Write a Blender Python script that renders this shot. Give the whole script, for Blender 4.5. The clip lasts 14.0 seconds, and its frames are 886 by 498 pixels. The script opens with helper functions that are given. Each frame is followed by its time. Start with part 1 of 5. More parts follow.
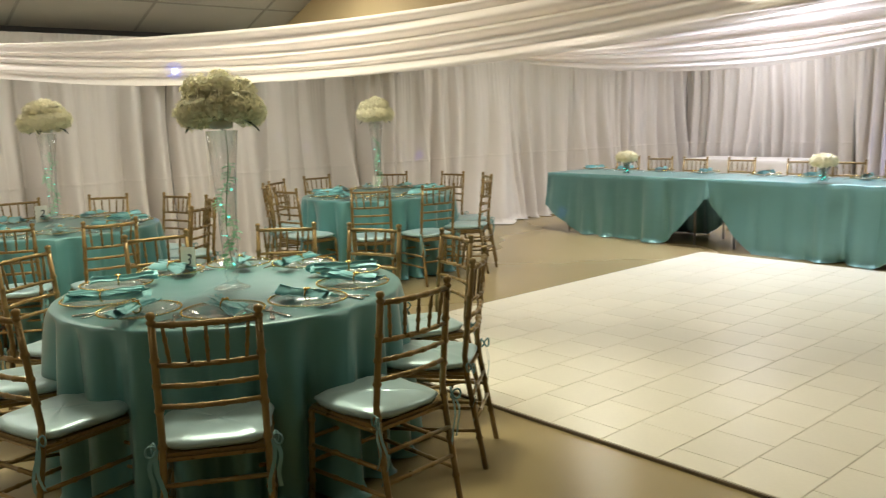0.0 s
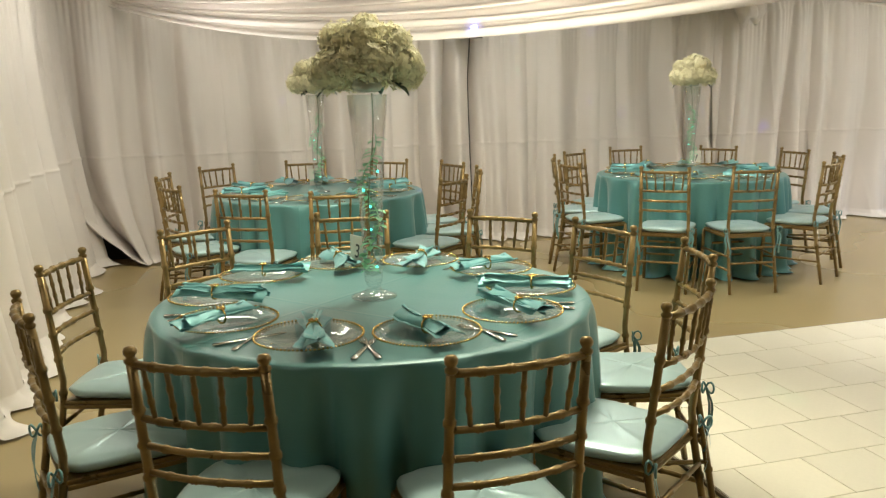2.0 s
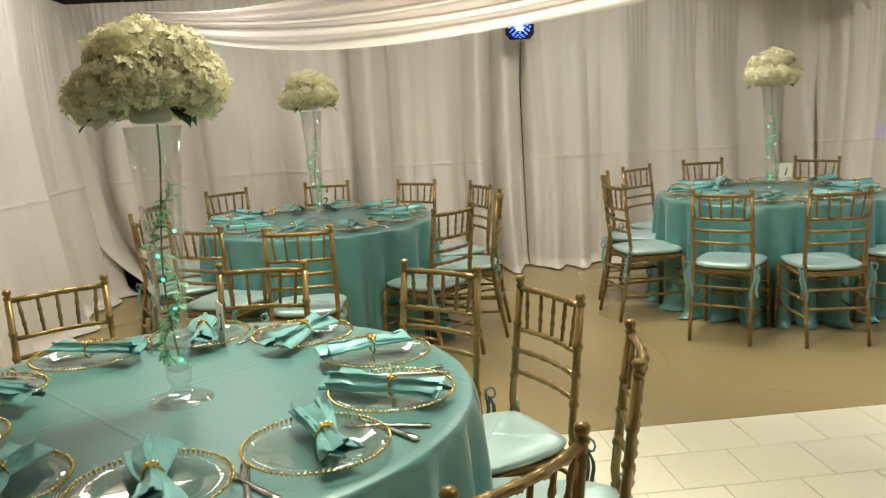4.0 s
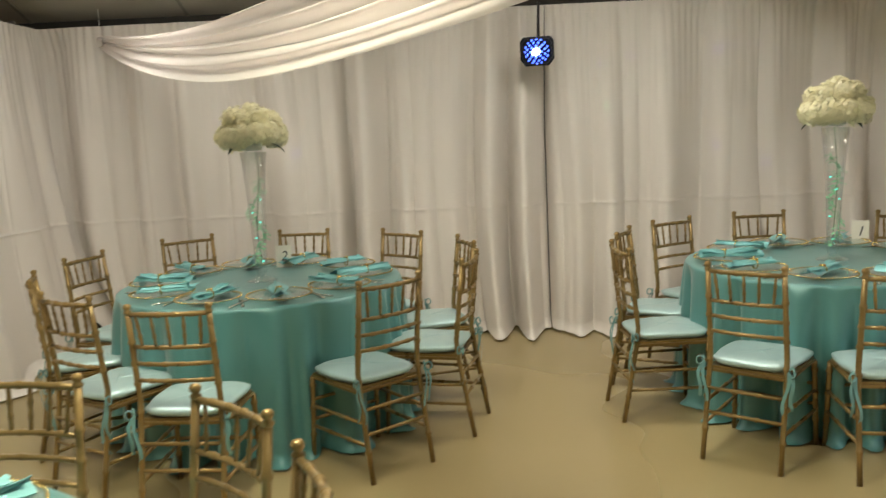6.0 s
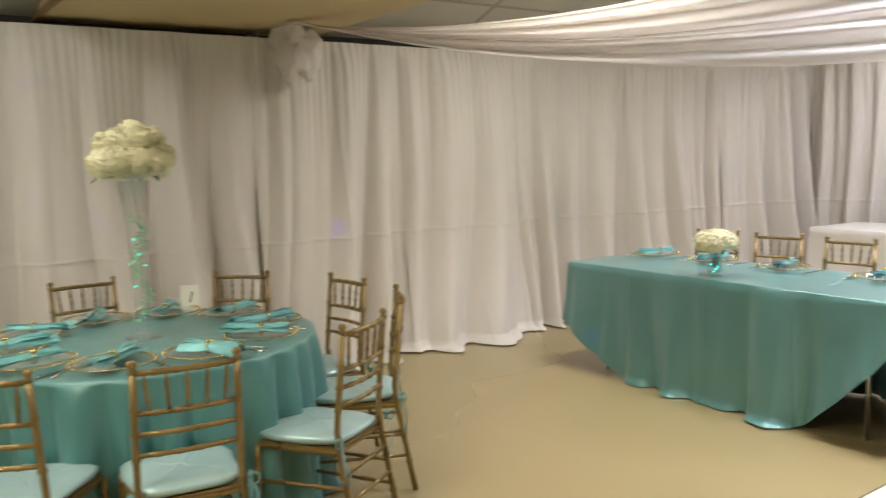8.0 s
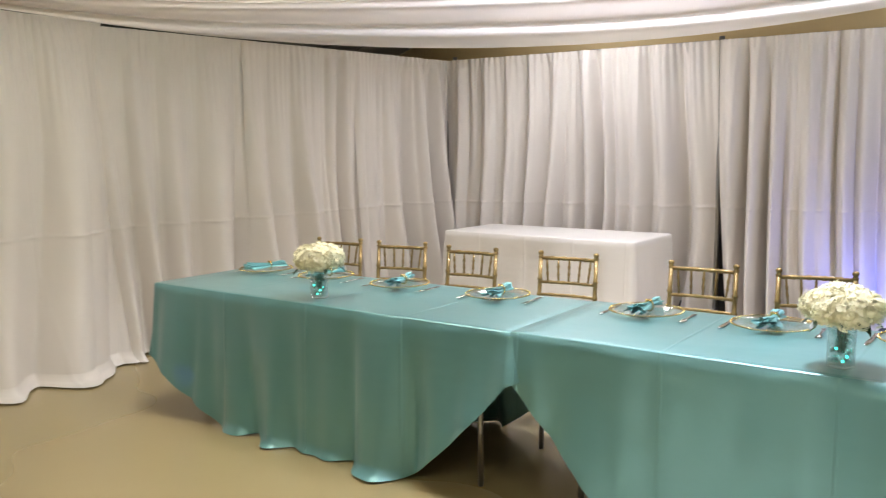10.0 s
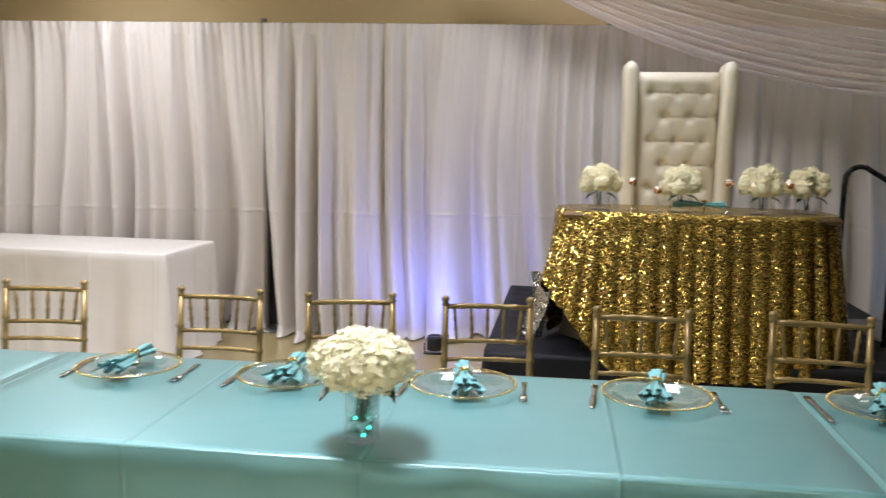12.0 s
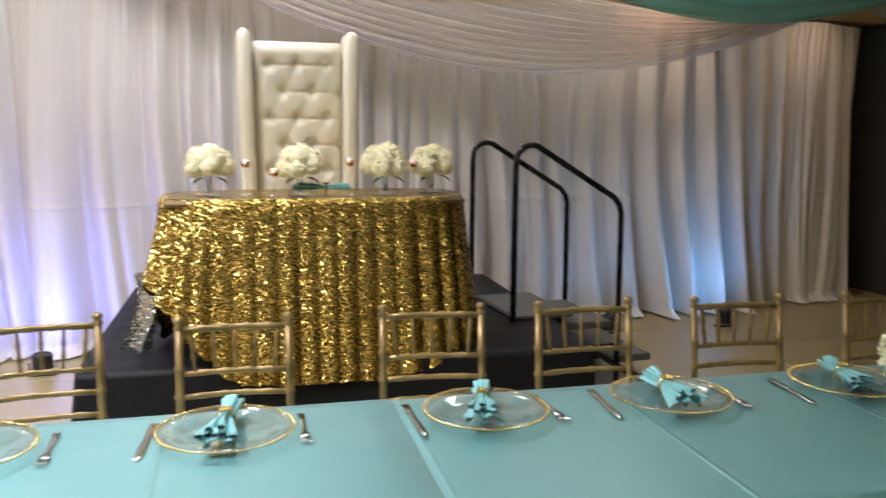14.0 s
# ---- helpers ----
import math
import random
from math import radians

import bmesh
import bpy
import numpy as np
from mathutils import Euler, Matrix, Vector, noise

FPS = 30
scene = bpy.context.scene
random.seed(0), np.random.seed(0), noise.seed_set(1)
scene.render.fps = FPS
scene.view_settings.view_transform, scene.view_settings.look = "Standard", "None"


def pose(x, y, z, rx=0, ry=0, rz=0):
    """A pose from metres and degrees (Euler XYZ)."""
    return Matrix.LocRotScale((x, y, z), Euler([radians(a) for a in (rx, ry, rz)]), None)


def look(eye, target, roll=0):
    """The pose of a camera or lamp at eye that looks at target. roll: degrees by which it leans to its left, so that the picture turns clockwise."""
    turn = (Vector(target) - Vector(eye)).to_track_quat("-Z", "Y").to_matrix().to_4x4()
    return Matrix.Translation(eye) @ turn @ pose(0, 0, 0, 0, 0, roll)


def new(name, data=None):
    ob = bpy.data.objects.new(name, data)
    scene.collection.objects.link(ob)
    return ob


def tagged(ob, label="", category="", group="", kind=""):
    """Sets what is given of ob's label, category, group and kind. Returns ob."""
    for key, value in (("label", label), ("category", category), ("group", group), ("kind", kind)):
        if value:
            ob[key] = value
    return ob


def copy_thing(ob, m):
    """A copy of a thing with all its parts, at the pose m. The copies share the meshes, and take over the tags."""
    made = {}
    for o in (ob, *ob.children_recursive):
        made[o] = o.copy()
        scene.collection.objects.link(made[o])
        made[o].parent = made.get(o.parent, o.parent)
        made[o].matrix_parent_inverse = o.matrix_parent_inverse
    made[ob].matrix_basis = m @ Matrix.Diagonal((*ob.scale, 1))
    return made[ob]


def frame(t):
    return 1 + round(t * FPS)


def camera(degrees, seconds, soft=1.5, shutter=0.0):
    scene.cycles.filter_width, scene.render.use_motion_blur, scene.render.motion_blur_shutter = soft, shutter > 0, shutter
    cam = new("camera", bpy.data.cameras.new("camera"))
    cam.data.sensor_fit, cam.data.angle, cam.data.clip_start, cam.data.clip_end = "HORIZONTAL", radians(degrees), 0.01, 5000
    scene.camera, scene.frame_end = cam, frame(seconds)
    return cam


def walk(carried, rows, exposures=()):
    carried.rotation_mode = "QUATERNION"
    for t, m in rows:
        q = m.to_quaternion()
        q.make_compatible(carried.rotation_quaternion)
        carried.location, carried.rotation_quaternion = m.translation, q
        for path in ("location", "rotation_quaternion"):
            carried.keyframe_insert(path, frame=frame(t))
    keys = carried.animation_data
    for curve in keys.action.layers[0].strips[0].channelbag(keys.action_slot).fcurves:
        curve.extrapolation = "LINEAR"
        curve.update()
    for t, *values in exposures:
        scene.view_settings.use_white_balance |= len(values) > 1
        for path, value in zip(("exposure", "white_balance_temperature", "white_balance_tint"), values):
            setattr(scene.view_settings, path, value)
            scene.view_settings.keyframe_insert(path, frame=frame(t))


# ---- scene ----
cam = camera(56.3, 14.0, soft=1.2, shutter=0.3)
PATH = [
    (0, (3.448, -1.741, 1.502), (1.965, -0.435, 1.191), -1.8),
    (0.5, (3.31, -1.44, 1.515), (1.647, -0.381, 1.179), -2.4),
    (1, (3.15, -1.134, 1.497), (1.301, -0.446, 1.165), -0.2),
    (1.5, (2.999, -0.837, 1.489), (1.118, -0.244, 1.157), -1.2),
    (2, (2.862, -0.537, 1.485), (0.97, -0.01, 1.111), -1.2),
    (2.5, (2.728, -0.25, 1.502), (0.809, 0.14, 1.096), -1.6),
    (3, (2.552, 0.017, 1.506), (0.632, 0.448, 1.148), -2.8),
    (5.3, (1.516, 1.081, 1.514), (-0.448, 0.948, 1.157), -2.8),
    (5.5, (1.405, 1.176, 1.558), (-0.56, 1.05, 1.206), -3.0),
    (6, (1.173, 1.395, 1.563), (-0.806, 1.335, 1.275), -2.5),
    (6.5, (0.932, 1.609, 1.557), (-1.051, 1.758, 1.34), -3.6),
    (7, (0.724, 1.834, 1.548), (-1.201, 2.336, 1.346), -3.4),
    (7.5, (0.646, 2.061, 1.551), (-1.176, 2.857, 1.332), -1.9),
    (8, (0.484, 2.314, 1.53), (-1.127, 3.479, 1.314), -1.9),
    (8.2, (0.383, 2.387, 1.499), (-1.144, 3.663, 1.295), -2.0),
    (10.4, (0.145, 3.673, 1.532), (-0.829, 5.402, 1.281), -0.4),
    (10.5, (0.137, 3.737, 1.531), (-0.809, 5.482, 1.281), -0.4),
    (11, (0.056, 3.991, 1.539), (-0.584, 5.871, 1.294), -2.0),
    (11.5, (0.102, 4.235, 1.517), (-0.255, 6.186, 1.258), -0.3),
    (12, (0.171, 4.429, 1.529), (0.034, 6.407, 1.271), 1.0),
    (12.5, (0.227, 4.621, 1.537), (0.347, 6.602, 1.287), 0.6),
    (13.2, (0.342, 4.776, 1.514), (0.601, 6.743, 1.259), 1.7),
    (13.6, (0.458, 4.846, 1.511), (0.837, 6.793, 1.255), 1.2),
    (14, (0.572, 4.891, 1.514), (1.166, 6.778, 1.221), 0.4),
]
walk(cam, [(t, look(eye, target, roll)) for t, eye, target, roll in PATH], [(0.0, -0.22), (1.0, -0.10), (3.0, -0.08), (5.5, -0.2), (6.0, -0.2), (6.5, -0.02), (7.5, 0.12), (8.0, -0.18), (8.5, -0.2), (10.3, -0.28), (11.0, -0.46), (11.5, -0.36), (12.5, -0.34), (13.0, -0.04), (13.5, 0.24), (14.0, 0.15)])

# ---- world, lights ----
world = bpy.data.worlds.new("world")
scene.world = world
world.use_nodes = True
world.node_tree.nodes["Background"].inputs[0].default_value = (0.9, 0.88, 0.85, 1)
world.node_tree.nodes["Background"].inputs[1].default_value = 0.02


def area_lamp(name, m, sx, sy, watts, colour, spread):
    d = bpy.data.lights.new(name, "AREA")
    d.shape, d.size, d.size_y, d.energy, d.color = "RECTANGLE", sx, sy, watts, colour
    d.spread = radians(spread)
    ob = new(name, d)
    ob.matrix_world = m
    return ob


def spot_lamp(name, eye, target, watts, colour, degrees, blend=0.6, size=0.03):
    d = bpy.data.lights.new(name, "SPOT")
    d.energy, d.color, d.spot_size, d.spot_blend, d.shadow_soft_size = watts, colour, radians(degrees), blend, size
    ob = new(name, d)
    ob.matrix_world = look(eye, target)
    return ob


WARM = (0.97, 0.93, 0.70)
SOFT = (0.97, 0.95, 0.84)
COOL = (0.86, 0.88, 1.0)
# ceiling panels: x, y, z, watts, colour; several added unseen to brighten drapes, tables and swags
PANELS = [
    (-3.4, -0.6, 2.90, 17, SOFT, 180),
    (-3.3, 2.3, 2.95, 29, SOFT, 180),
    (-0.9, 0.7, 3.65, 82, WARM, 140),
    (1.8, 3.2, 4.20, 33, WARM, 140),
    (-3.0, 6.4, 3.10, 41, SOFT, 160),
    (-2.7, 9.75, 3.10, 30, COOL, 150),
    (0.6, 9.0, 3.75, 52, COOL, 150),
    (3.2, 9.85, 3.60, 3, COOL, 150),
    (-0.75, 6.85, 3.80, 122, COOL, 112),
    (3.0, -3.6, 3.60, 15, WARM, 160),
]
for px, py, pz, watts, colour, spread in PANELS:
    area_lamp("ceiling_lamp", pose(px, py, pz - 0.05), 0.55, 1.15, watts, colour, spread)
BLUE = (0.13, 0.18, 1.0)
SKY_BLUE = (0.12, 0.42, 1.0)
spot_lamp("uplight_lamp", (-0.28, 10.22, 0.20), (-0.3, 10.75, 0.7), 32, BLUE, 150, 0.9)
spot_lamp("uplight_lamp", (4.53, 10.15, 0.20), (4.4, 10.75, 0.7), 13, SKY_BLUE, 155, 0.9)
spot_lamp("uplight_lamp", (3.55, 10.2, 0.20), (3.5, 10.75, 0.9), 4.5, SKY_BLUE, 150, 0.9)
spot_lamp("uplight_lamp", (-2.6, 10.45, 0.20), (-2.6, 10.75, 1.2), 7, BLUE, 100)
spot_lamp("downlight_lamp", (5.62, 10.30, 2.58), (5.60, 10.9, 0.0), 8, (1.0, 0.66, 0.42), 150, 0.8, 0.05)
spot_lamp("downlight_lamp", (4.05, 10.50, 2.74), (4.05, 10.45, 0.0), 9, (1.0, 0.58, 0.32), 140, 0.8, 0.05)
# beams of the party light on the drapes
BEAMS = [(-4.93, 2.16, 1.97, 0), (-4.93, 2.30, 2.00, 1), (-4.93, 2.42, 2.04, 1), (-4.93, 2.84, 2.05, 1), (-4.93, 2.98, 2.07, 1), (-4.93, 2.36, 1.74, 2),
         (-4.93, 2.90, 1.55, 1), (-4.93, 3.22, 1.42, 1), (-4.93, 4.95, 1.10, 1), (-4.93, 5.40, 1.02, 1), (-4.93, 0.50, 1.55, 1), (-3.05, 0.92, 0.70, 1), (-2.72, 3.05, 0.77, 1),
         (-3.15, 3.85, 0.77, 1), (-3.52, 6.50, 0.25, 1), (-0.30, 2.05, 0.0, 2), (-1.30, 1.70, 0.0, 0), (-2.2, 1.0, 0.0, 2)]
for tx, ty, tz, k in BEAMS:
    reach = math.dist((-4.64, 1.95, 2.06), (tx, ty, tz))
    spot_lamp("party_beam", (-4.64, 1.95, 2.06), (tx, ty, tz), min(14 * reach * reach, 260), ((0.1, 0.8, 1.0), (0.20, 0.12, 1.0), (0.1, 1.0, 0.5))[k], 1.3 + 2.0 / reach, 0.6, 0.004)

# ---- materials ----


def nodes_of(name):
    m = bpy.data.materials.new(name)
    m.use_nodes = True
    return m, m.node_tree, m.node_tree.nodes["Principled BSDF"]


def link(tree, a, b):
    tree.links.new(a, b)


def make(name, colour, rough=0.5, metal=0.0, var=0.12, scale=6.0, bump=0.0, bump_scale=120.0, sheen=0.0, spec=0.5, stretch=(1, 1, 1), spread=0.0, coat=0.0):
    """A surface with a slow and a fine variation of colour and gloss, and fine relief."""
    m, t, b = nodes_of(name)
    n = t.nodes
    tc = n.new("ShaderNodeTexCoord")
    mp = n.new("ShaderNodeMapping")
    mp.inputs["Scale"].default_value = stretch
    link(t, tc.outputs["Object"], mp.inputs["Vector"])
    big, fine = n.new("ShaderNodeTexNoise"), n.new("ShaderNodeTexNoise")
    big.inputs["Scale"].default_value, big.inputs["Detail"].default_value = scale, 3
    fine.inputs["Scale"].default_value, fine.inputs["Detail"].default_value = bump_scale, 4
    link(t, mp.outputs[0], big.inputs["Vector"])
    link(t, mp.outputs[0], fine.inputs["Vector"])
    add = n.new("ShaderNodeMath")
    add.operation = "MULTIPLY_ADD"
    link(t, fine.outputs["Fac"], add.inputs[0])
    add.inputs[1].default_value = 0.4
    link(t, big.outputs["Fac"], add.inputs[2])
    ramp = n.new("ShaderNodeMapRange")
    ramp.inputs["From Min"].default_value, ramp.inputs["From Max"].default_value = 0.4, 1.0
    ramp.inputs["To Min"].default_value, ramp.inputs["To Max"].default_value = 1 - var, 1 + var
    link(t, add.outputs[0], ramp.inputs["Value"])
    last = ramp.outputs[0]
    if spread:
        info = n.new("ShaderNodeObjectInfo")
        r2 = n.new("ShaderNodeMapRange")
        r2.inputs["To Min"].default_value, r2.inputs["To Max"].default_value = 1 - spread, 1 + spread
        link(t, info.outputs["Random"], r2.inputs["Value"])
        mul = n.new("ShaderNodeMath")
        mul.operation = "MULTIPLY"
        link(t, last, mul.inputs[0])
        link(t, r2.outputs[0], mul.inputs[1])
        last = mul.outputs[0]
    sc = n.new("ShaderNodeVectorMath")
    sc.operation = "SCALE"
    sc.inputs[0].default_value = colour
    link(t, last, sc.inputs["Scale"])
    link(t, sc.outputs[0], b.inputs["Base Color"])
    rr = n.new("ShaderNodeMapRange")
    rr.inputs["To Min"].default_value, rr.inputs["To Max"].default_value = max(0.02, rough - 0.08), min(1, rough + 0.08)
    link(t, big.outputs["Fac"], rr.inputs["Value"])
    link(t, rr.outputs[0], b.inputs["Roughness"])
    b.inputs["Metallic"].default_value = metal
    b.inputs["Specular IOR Level"].default_value = spec
    if sheen:
        b.inputs["Sheen Weight"].default_value, b.inputs["Sheen Roughness"].default_value = sheen, 0.4
    if coat:
        b.inputs["Coat Weight"].default_value, b.inputs["Coat Roughness"].default_value = coat, 0.2
    if bump:
        bn = n.new("ShaderNodeBump")
        bn.inputs["Strength"].default_value, bn.inputs["Distance"].default_value = 0.6, bump
        link(t, fine.outputs["Fac"], bn.inputs["Height"])
        link(t, bn.outputs[0], b.inputs["Normal"])
    return m


def cloth(name, colour, rough, through_light=0.0, var=0.05, bump=0.0006, sheen=0.3, alpha=1.0, weave=900.0, scale=2.0, spec=0.5, satin=0.0):
    m = make(name, colour, rough, satin, var, scale, bump, weave, sheen, spec)
    t = m.node_tree
    b, out = t.nodes["Principled BSDF"], t.nodes["Material Output"]
    last = b.outputs[0]
    if through_light:
        tr, mix = t.nodes.new("ShaderNodeBsdfTranslucent"), t.nodes.new("ShaderNodeMixShader")
        tr.inputs[0].default_value = (*colour, 1)
        mix.inputs[0].default_value = through_light
        link(t, last, mix.inputs[1])
        link(t, tr.outputs[0], mix.inputs[2])
        last = mix.outputs[0]
    if alpha < 1:
        tp, mix = t.nodes.new("ShaderNodeBsdfTransparent"), t.nodes.new("ShaderNodeMixShader")
        mix.inputs[0].default_value = alpha
        link(t, tp.outputs[0], mix.inputs[1])
        link(t, last, mix.inputs[2])
        last = mix.outputs[0]
    link(t, last, out.inputs[0])
    return m


def glow(name, colour, strength):
    m, t, b = nodes_of(name)
    b.inputs["Base Color"].default_value = (*colour, 1)
    b.inputs["Emission Color"].default_value = (*colour, 1)
    b.inputs["Emission Strength"].default_value = strength
    return m


def glass(name, tint=(1, 1, 1), gloss=0.75):
    """Thin clear glass: lets light pass, with gloss on top that grows towards grazing."""
    m, t, b = nodes_of(name)
    n = t.nodes
    tp, gl, mix, lw = n.new("ShaderNodeBsdfTransparent"), n.new("ShaderNodeBsdfGlossy"), n.new("ShaderNodeMixShader"), n.new("ShaderNodeLayerWeight")
    tp.inputs[0].default_value = (*tint, 1)
    gl.inputs["Roughness"].default_value = 0.04
    lw.inputs["Blend"].default_value = 0.28
    mul = n.new("ShaderNodeMath")
    mul.operation = "MULTIPLY_ADD"
    link(t, lw.outputs["Facing"], mul.inputs[0])
    mul.inputs[1].default_value, mul.inputs[2].default_value = gloss, 0.03
    df, mix2 = n.new("ShaderNodeBsdfDiffuse"), n.new("ShaderNodeMixShader")
    df.inputs[0].default_value = (0.8, 0.82, 0.80, 1)
    mix2.inputs[0].default_value = 0.018
    link(t, mul.outputs[0], mix.inputs[0])
    link(t, tp.outputs[0], mix.inputs[1])
    link(t, gl.outputs[0], mix.inputs[2])
    link(t, mix.outputs[0], mix2.inputs[1])
    link(t, df.outputs[0], mix2.inputs[2])
    link(t, mix2.outputs[0], n["Material Output"].inputs[0])
    return m


def creased(m, gap_x, gap_y, height=0.0022, off=(0.0, 0.0)):
    """Adds sharp fold creases, a gap apart, to a cloth's relief."""
    t = m.node_tree
    n = t.nodes
    tc, sep = n.new("ShaderNodeTexCoord"), n.new("ShaderNodeSeparateXYZ")
    link(t, tc.outputs["Object"], sep.inputs[0])
    total = None
    for axis, gap, o in (("X", gap_x, off[0]), ("Y", gap_y, off[1])):
        sh, pp, ex = n.new("ShaderNodeMath"), n.new("ShaderNodeMath"), n.new("ShaderNodeMapRange")
        sh.operation, pp.operation = "ADD", "PINGPONG"
        link(t, sep.outputs[axis], sh.inputs[0])
        sh.inputs[1].default_value = o
        link(t, sh.outputs[0], pp.inputs[0])
        pp.inputs[1].default_value = gap / 2
        ex.inputs["From Min"].default_value, ex.inputs["From Max"].default_value = 0.0, 0.011
        ex.inputs["To Min"].default_value, ex.inputs["To Max"].default_value = 1.0, 0.0
        ex.interpolation_type = "SMOOTHSTEP"
        link(t, pp.outputs[0], ex.inputs["Value"])
        if total is None:
            total = ex.outputs[0]
        else:
            mx = n.new("ShaderNodeMath")
            mx.operation = "MAXIMUM"
            link(t, total, mx.inputs[0])
            link(t, ex.outputs[0], mx.inputs[1])
            total = mx.outputs[0]
    wob = n.new("ShaderNodeTexNoise")
    wob.inputs["Scale"].default_value = 5.0
    mw = n.new("ShaderNodeMath")
    mw.operation = "MULTIPLY_ADD"
    link(t, wob.outputs["Fac"], mw.inputs[0])
    mw.inputs[1].default_value = 3.0
    link(t, total, mw.inputs[2])
    bn = n.new("ShaderNodeBump")
    bn.inputs["Strength"].default_value, bn.inputs["Distance"].default_value = 0.9, height
    link(t, mw.outputs[0], bn.inputs["Height"])
    old = [x for x in n if x.bl_idname == "ShaderNodeBump" and x is not bn]
    if old:
        link(t, old[0].outputs[0], bn.inputs["Normal"])
    link(t, bn.outputs[0], n["Principled BSDF"].inputs["Normal"])
    return m


def worn_floor():
    """Sealed concrete: broad cloudy patches, scuffs, fine speckle and an uneven polish."""
    m, t, b = nodes_of("tan_sealed_concrete")
    n = t.nodes
    tc = n.new("ShaderNodeTexCoord")
    fields = []
    for scale, detail, rough, squash in ((0.45, 2, 0.4, 1.0), (1.7, 3, 0.45, 1.0), (140.0, 2, 0.5, 1.0), (3.0, 3, 0.5, 0.22)):
        mp, nt = n.new("ShaderNodeMapping"), n.new("ShaderNodeTexNoise")
        mp.inputs["Scale"].default_value = (1, squash, 1)
        mp.inputs["Rotation"].default_value = (0, 0, 0.6 if squash < 1 else 0.0)
        nt.inputs["Scale"].default_value, nt.inputs["Detail"].default_value, nt.inputs["Roughness"].default_value = scale, detail, rough
        link(t, tc.outputs["Object"], mp.inputs["Vector"])
        link(t, mp.outputs[0], nt.inputs["Vector"])
        fields.append(nt.outputs["Fac"])
    total = None
    for f, w in zip(fields, (0.62, 0.06, 0.22, 0.10)):
        ma = n.new("ShaderNodeMath")
        ma.operation = "MULTIPLY_ADD"
        link(t, f, ma.inputs[0])
        ma.inputs[1].default_value = w
        if total is None:
            ma.inputs[2].default_value = 0.0
        else:
            link(t, total, ma.inputs[2])
        total = ma.outputs[0]
    cr = n.new("ShaderNodeValToRGB")
    cr.color_ramp.interpolation = "B_SPLINE"
    cr.color_ramp.elements[0].position, cr.color_ramp.elements[1].position = 0.08, 0.96
    cr.color_ramp.elements[0].color, cr.color_ramp.elements[1].color = (0.31, 0.240, 0.118, 1), (0.40, 0.317, 0.160, 1)
    link(t, total, cr.inputs[0])
    link(t, cr.outputs[0], b.inputs["Base Color"])
    rr = n.new("ShaderNodeMapRange")
    rr.inputs["From Min"].default_value, rr.inputs["From Max"].default_value = 0.3, 0.7
    rr.inputs["To Min"].default_value, rr.inputs["To Max"].default_value = 0.22, 0.32
    link(t, fields[0], rr.inputs["Value"])
    link(t, rr.outputs[0], b.inputs["Roughness"])
    return m


TEAL = creased(cloth("teal_satin", (0.088, 0.262, 0.262), 0.42, 0, 0.06, 0.0003, 0.2, spec=0.6, satin=0.12), 0.76, 0.76, 0.0014, (0.1, 0.2))
TEAL.node_tree.nodes["Principled BSDF"].inputs["Coat Weight"].default_value = 0.45
TEAL.node_tree.nodes["Principled BSDF"].inputs["Coat Roughness"].default_value = 0.36
TEAL_LONG = creased(cloth("teal_satin_long", (0.118, 0.305, 0.312), 0.36, 0, 0.06, 0.0003, 0.15, spec=0.8, satin=0.35), 0.61, 0.84, 0.0030)
TEAL_LONG.node_tree.nodes["Principled BSDF"].inputs["Coat Weight"].default_value = 0.7
TEAL_LONG.node_tree.nodes["Principled BSDF"].inputs["Coat Roughness"].default_value = 0.40
NAPKIN = cloth("napkin_satin", (0.19, 0.47, 0.49), 0.38, 0, 0.10, 0.0005, 0.2, scale=14, satin=0.2)
CUSHION = cloth("cushion_satin", (0.42, 0.58, 0.595), 0.34, 0, 0.06, 0.0012, 0.15, weave=11.0, scale=9, satin=0.3)
TIE = cloth("tie_satin", (0.16, 0.34, 0.35), 0.4, 0, 0.08)
DRAPE = cloth("drape_white", (0.76, 0.71, 0.67), 0.75, 0.06, 0.05, 0.0005, 0.1, scale=1.2)
SHEER = cloth("sheer_white", (0.90, 0.84, 0.82), 0.6, 0.45, 0.04, 0.0, 0.1, alpha=0.72)
TEAL_SHEER = cloth("sheer_teal", (0.16, 0.50, 0.46), 0.5, 0.3, 0.06, 0.0, 0.1, alpha=0.85)
WHITE_CLOTH = creased(cloth("white_table_linen", (0.82, 0.78, 0.75), 0.5, 0, 0.03, 0.0005), 0.47, 0.5, 0.003, (0.1, 0.12))
BLACK_CLOTH = cloth("black_stage_cloth", (0.008, 0.008, 0.010), 0.6, 0, 0.2, 0.003, 0.0, weave=30, spec=0.22)
BACKING = cloth("brown_backing", (0.16, 0.13, 0.10), 0.7)
GOLD_PAINT = make("chair_gold_paint", (0.26, 0.175, 0.066), 0.30, 0.45, 0.25, 9, 0.0008, 90, spread=0.10)
GOLD = make("bright_gold", (0.80, 0.55, 0.20), 0.22, 1.0, 0.08, 40)
SILVER = make("cutlery_steel", (0.62, 0.60, 0.57), 0.18, 1.0, 0.06, 60)
GLASS = glass("clear_glass", gloss=0.55)
PLATE_GLASS = glass("plate_glass", (0.97, 0.99, 0.98), 0.5)
FOAM = make("white_foam", (0.72, 0.72, 0.66), 0.7, 0, 0.08, 30, 0.001, 200)
PETAL = cloth("cream_petals", (0.84, 0.80, 0.58), 0.6, 0.22, 0.16, 0.0, 0.1, scale=11)
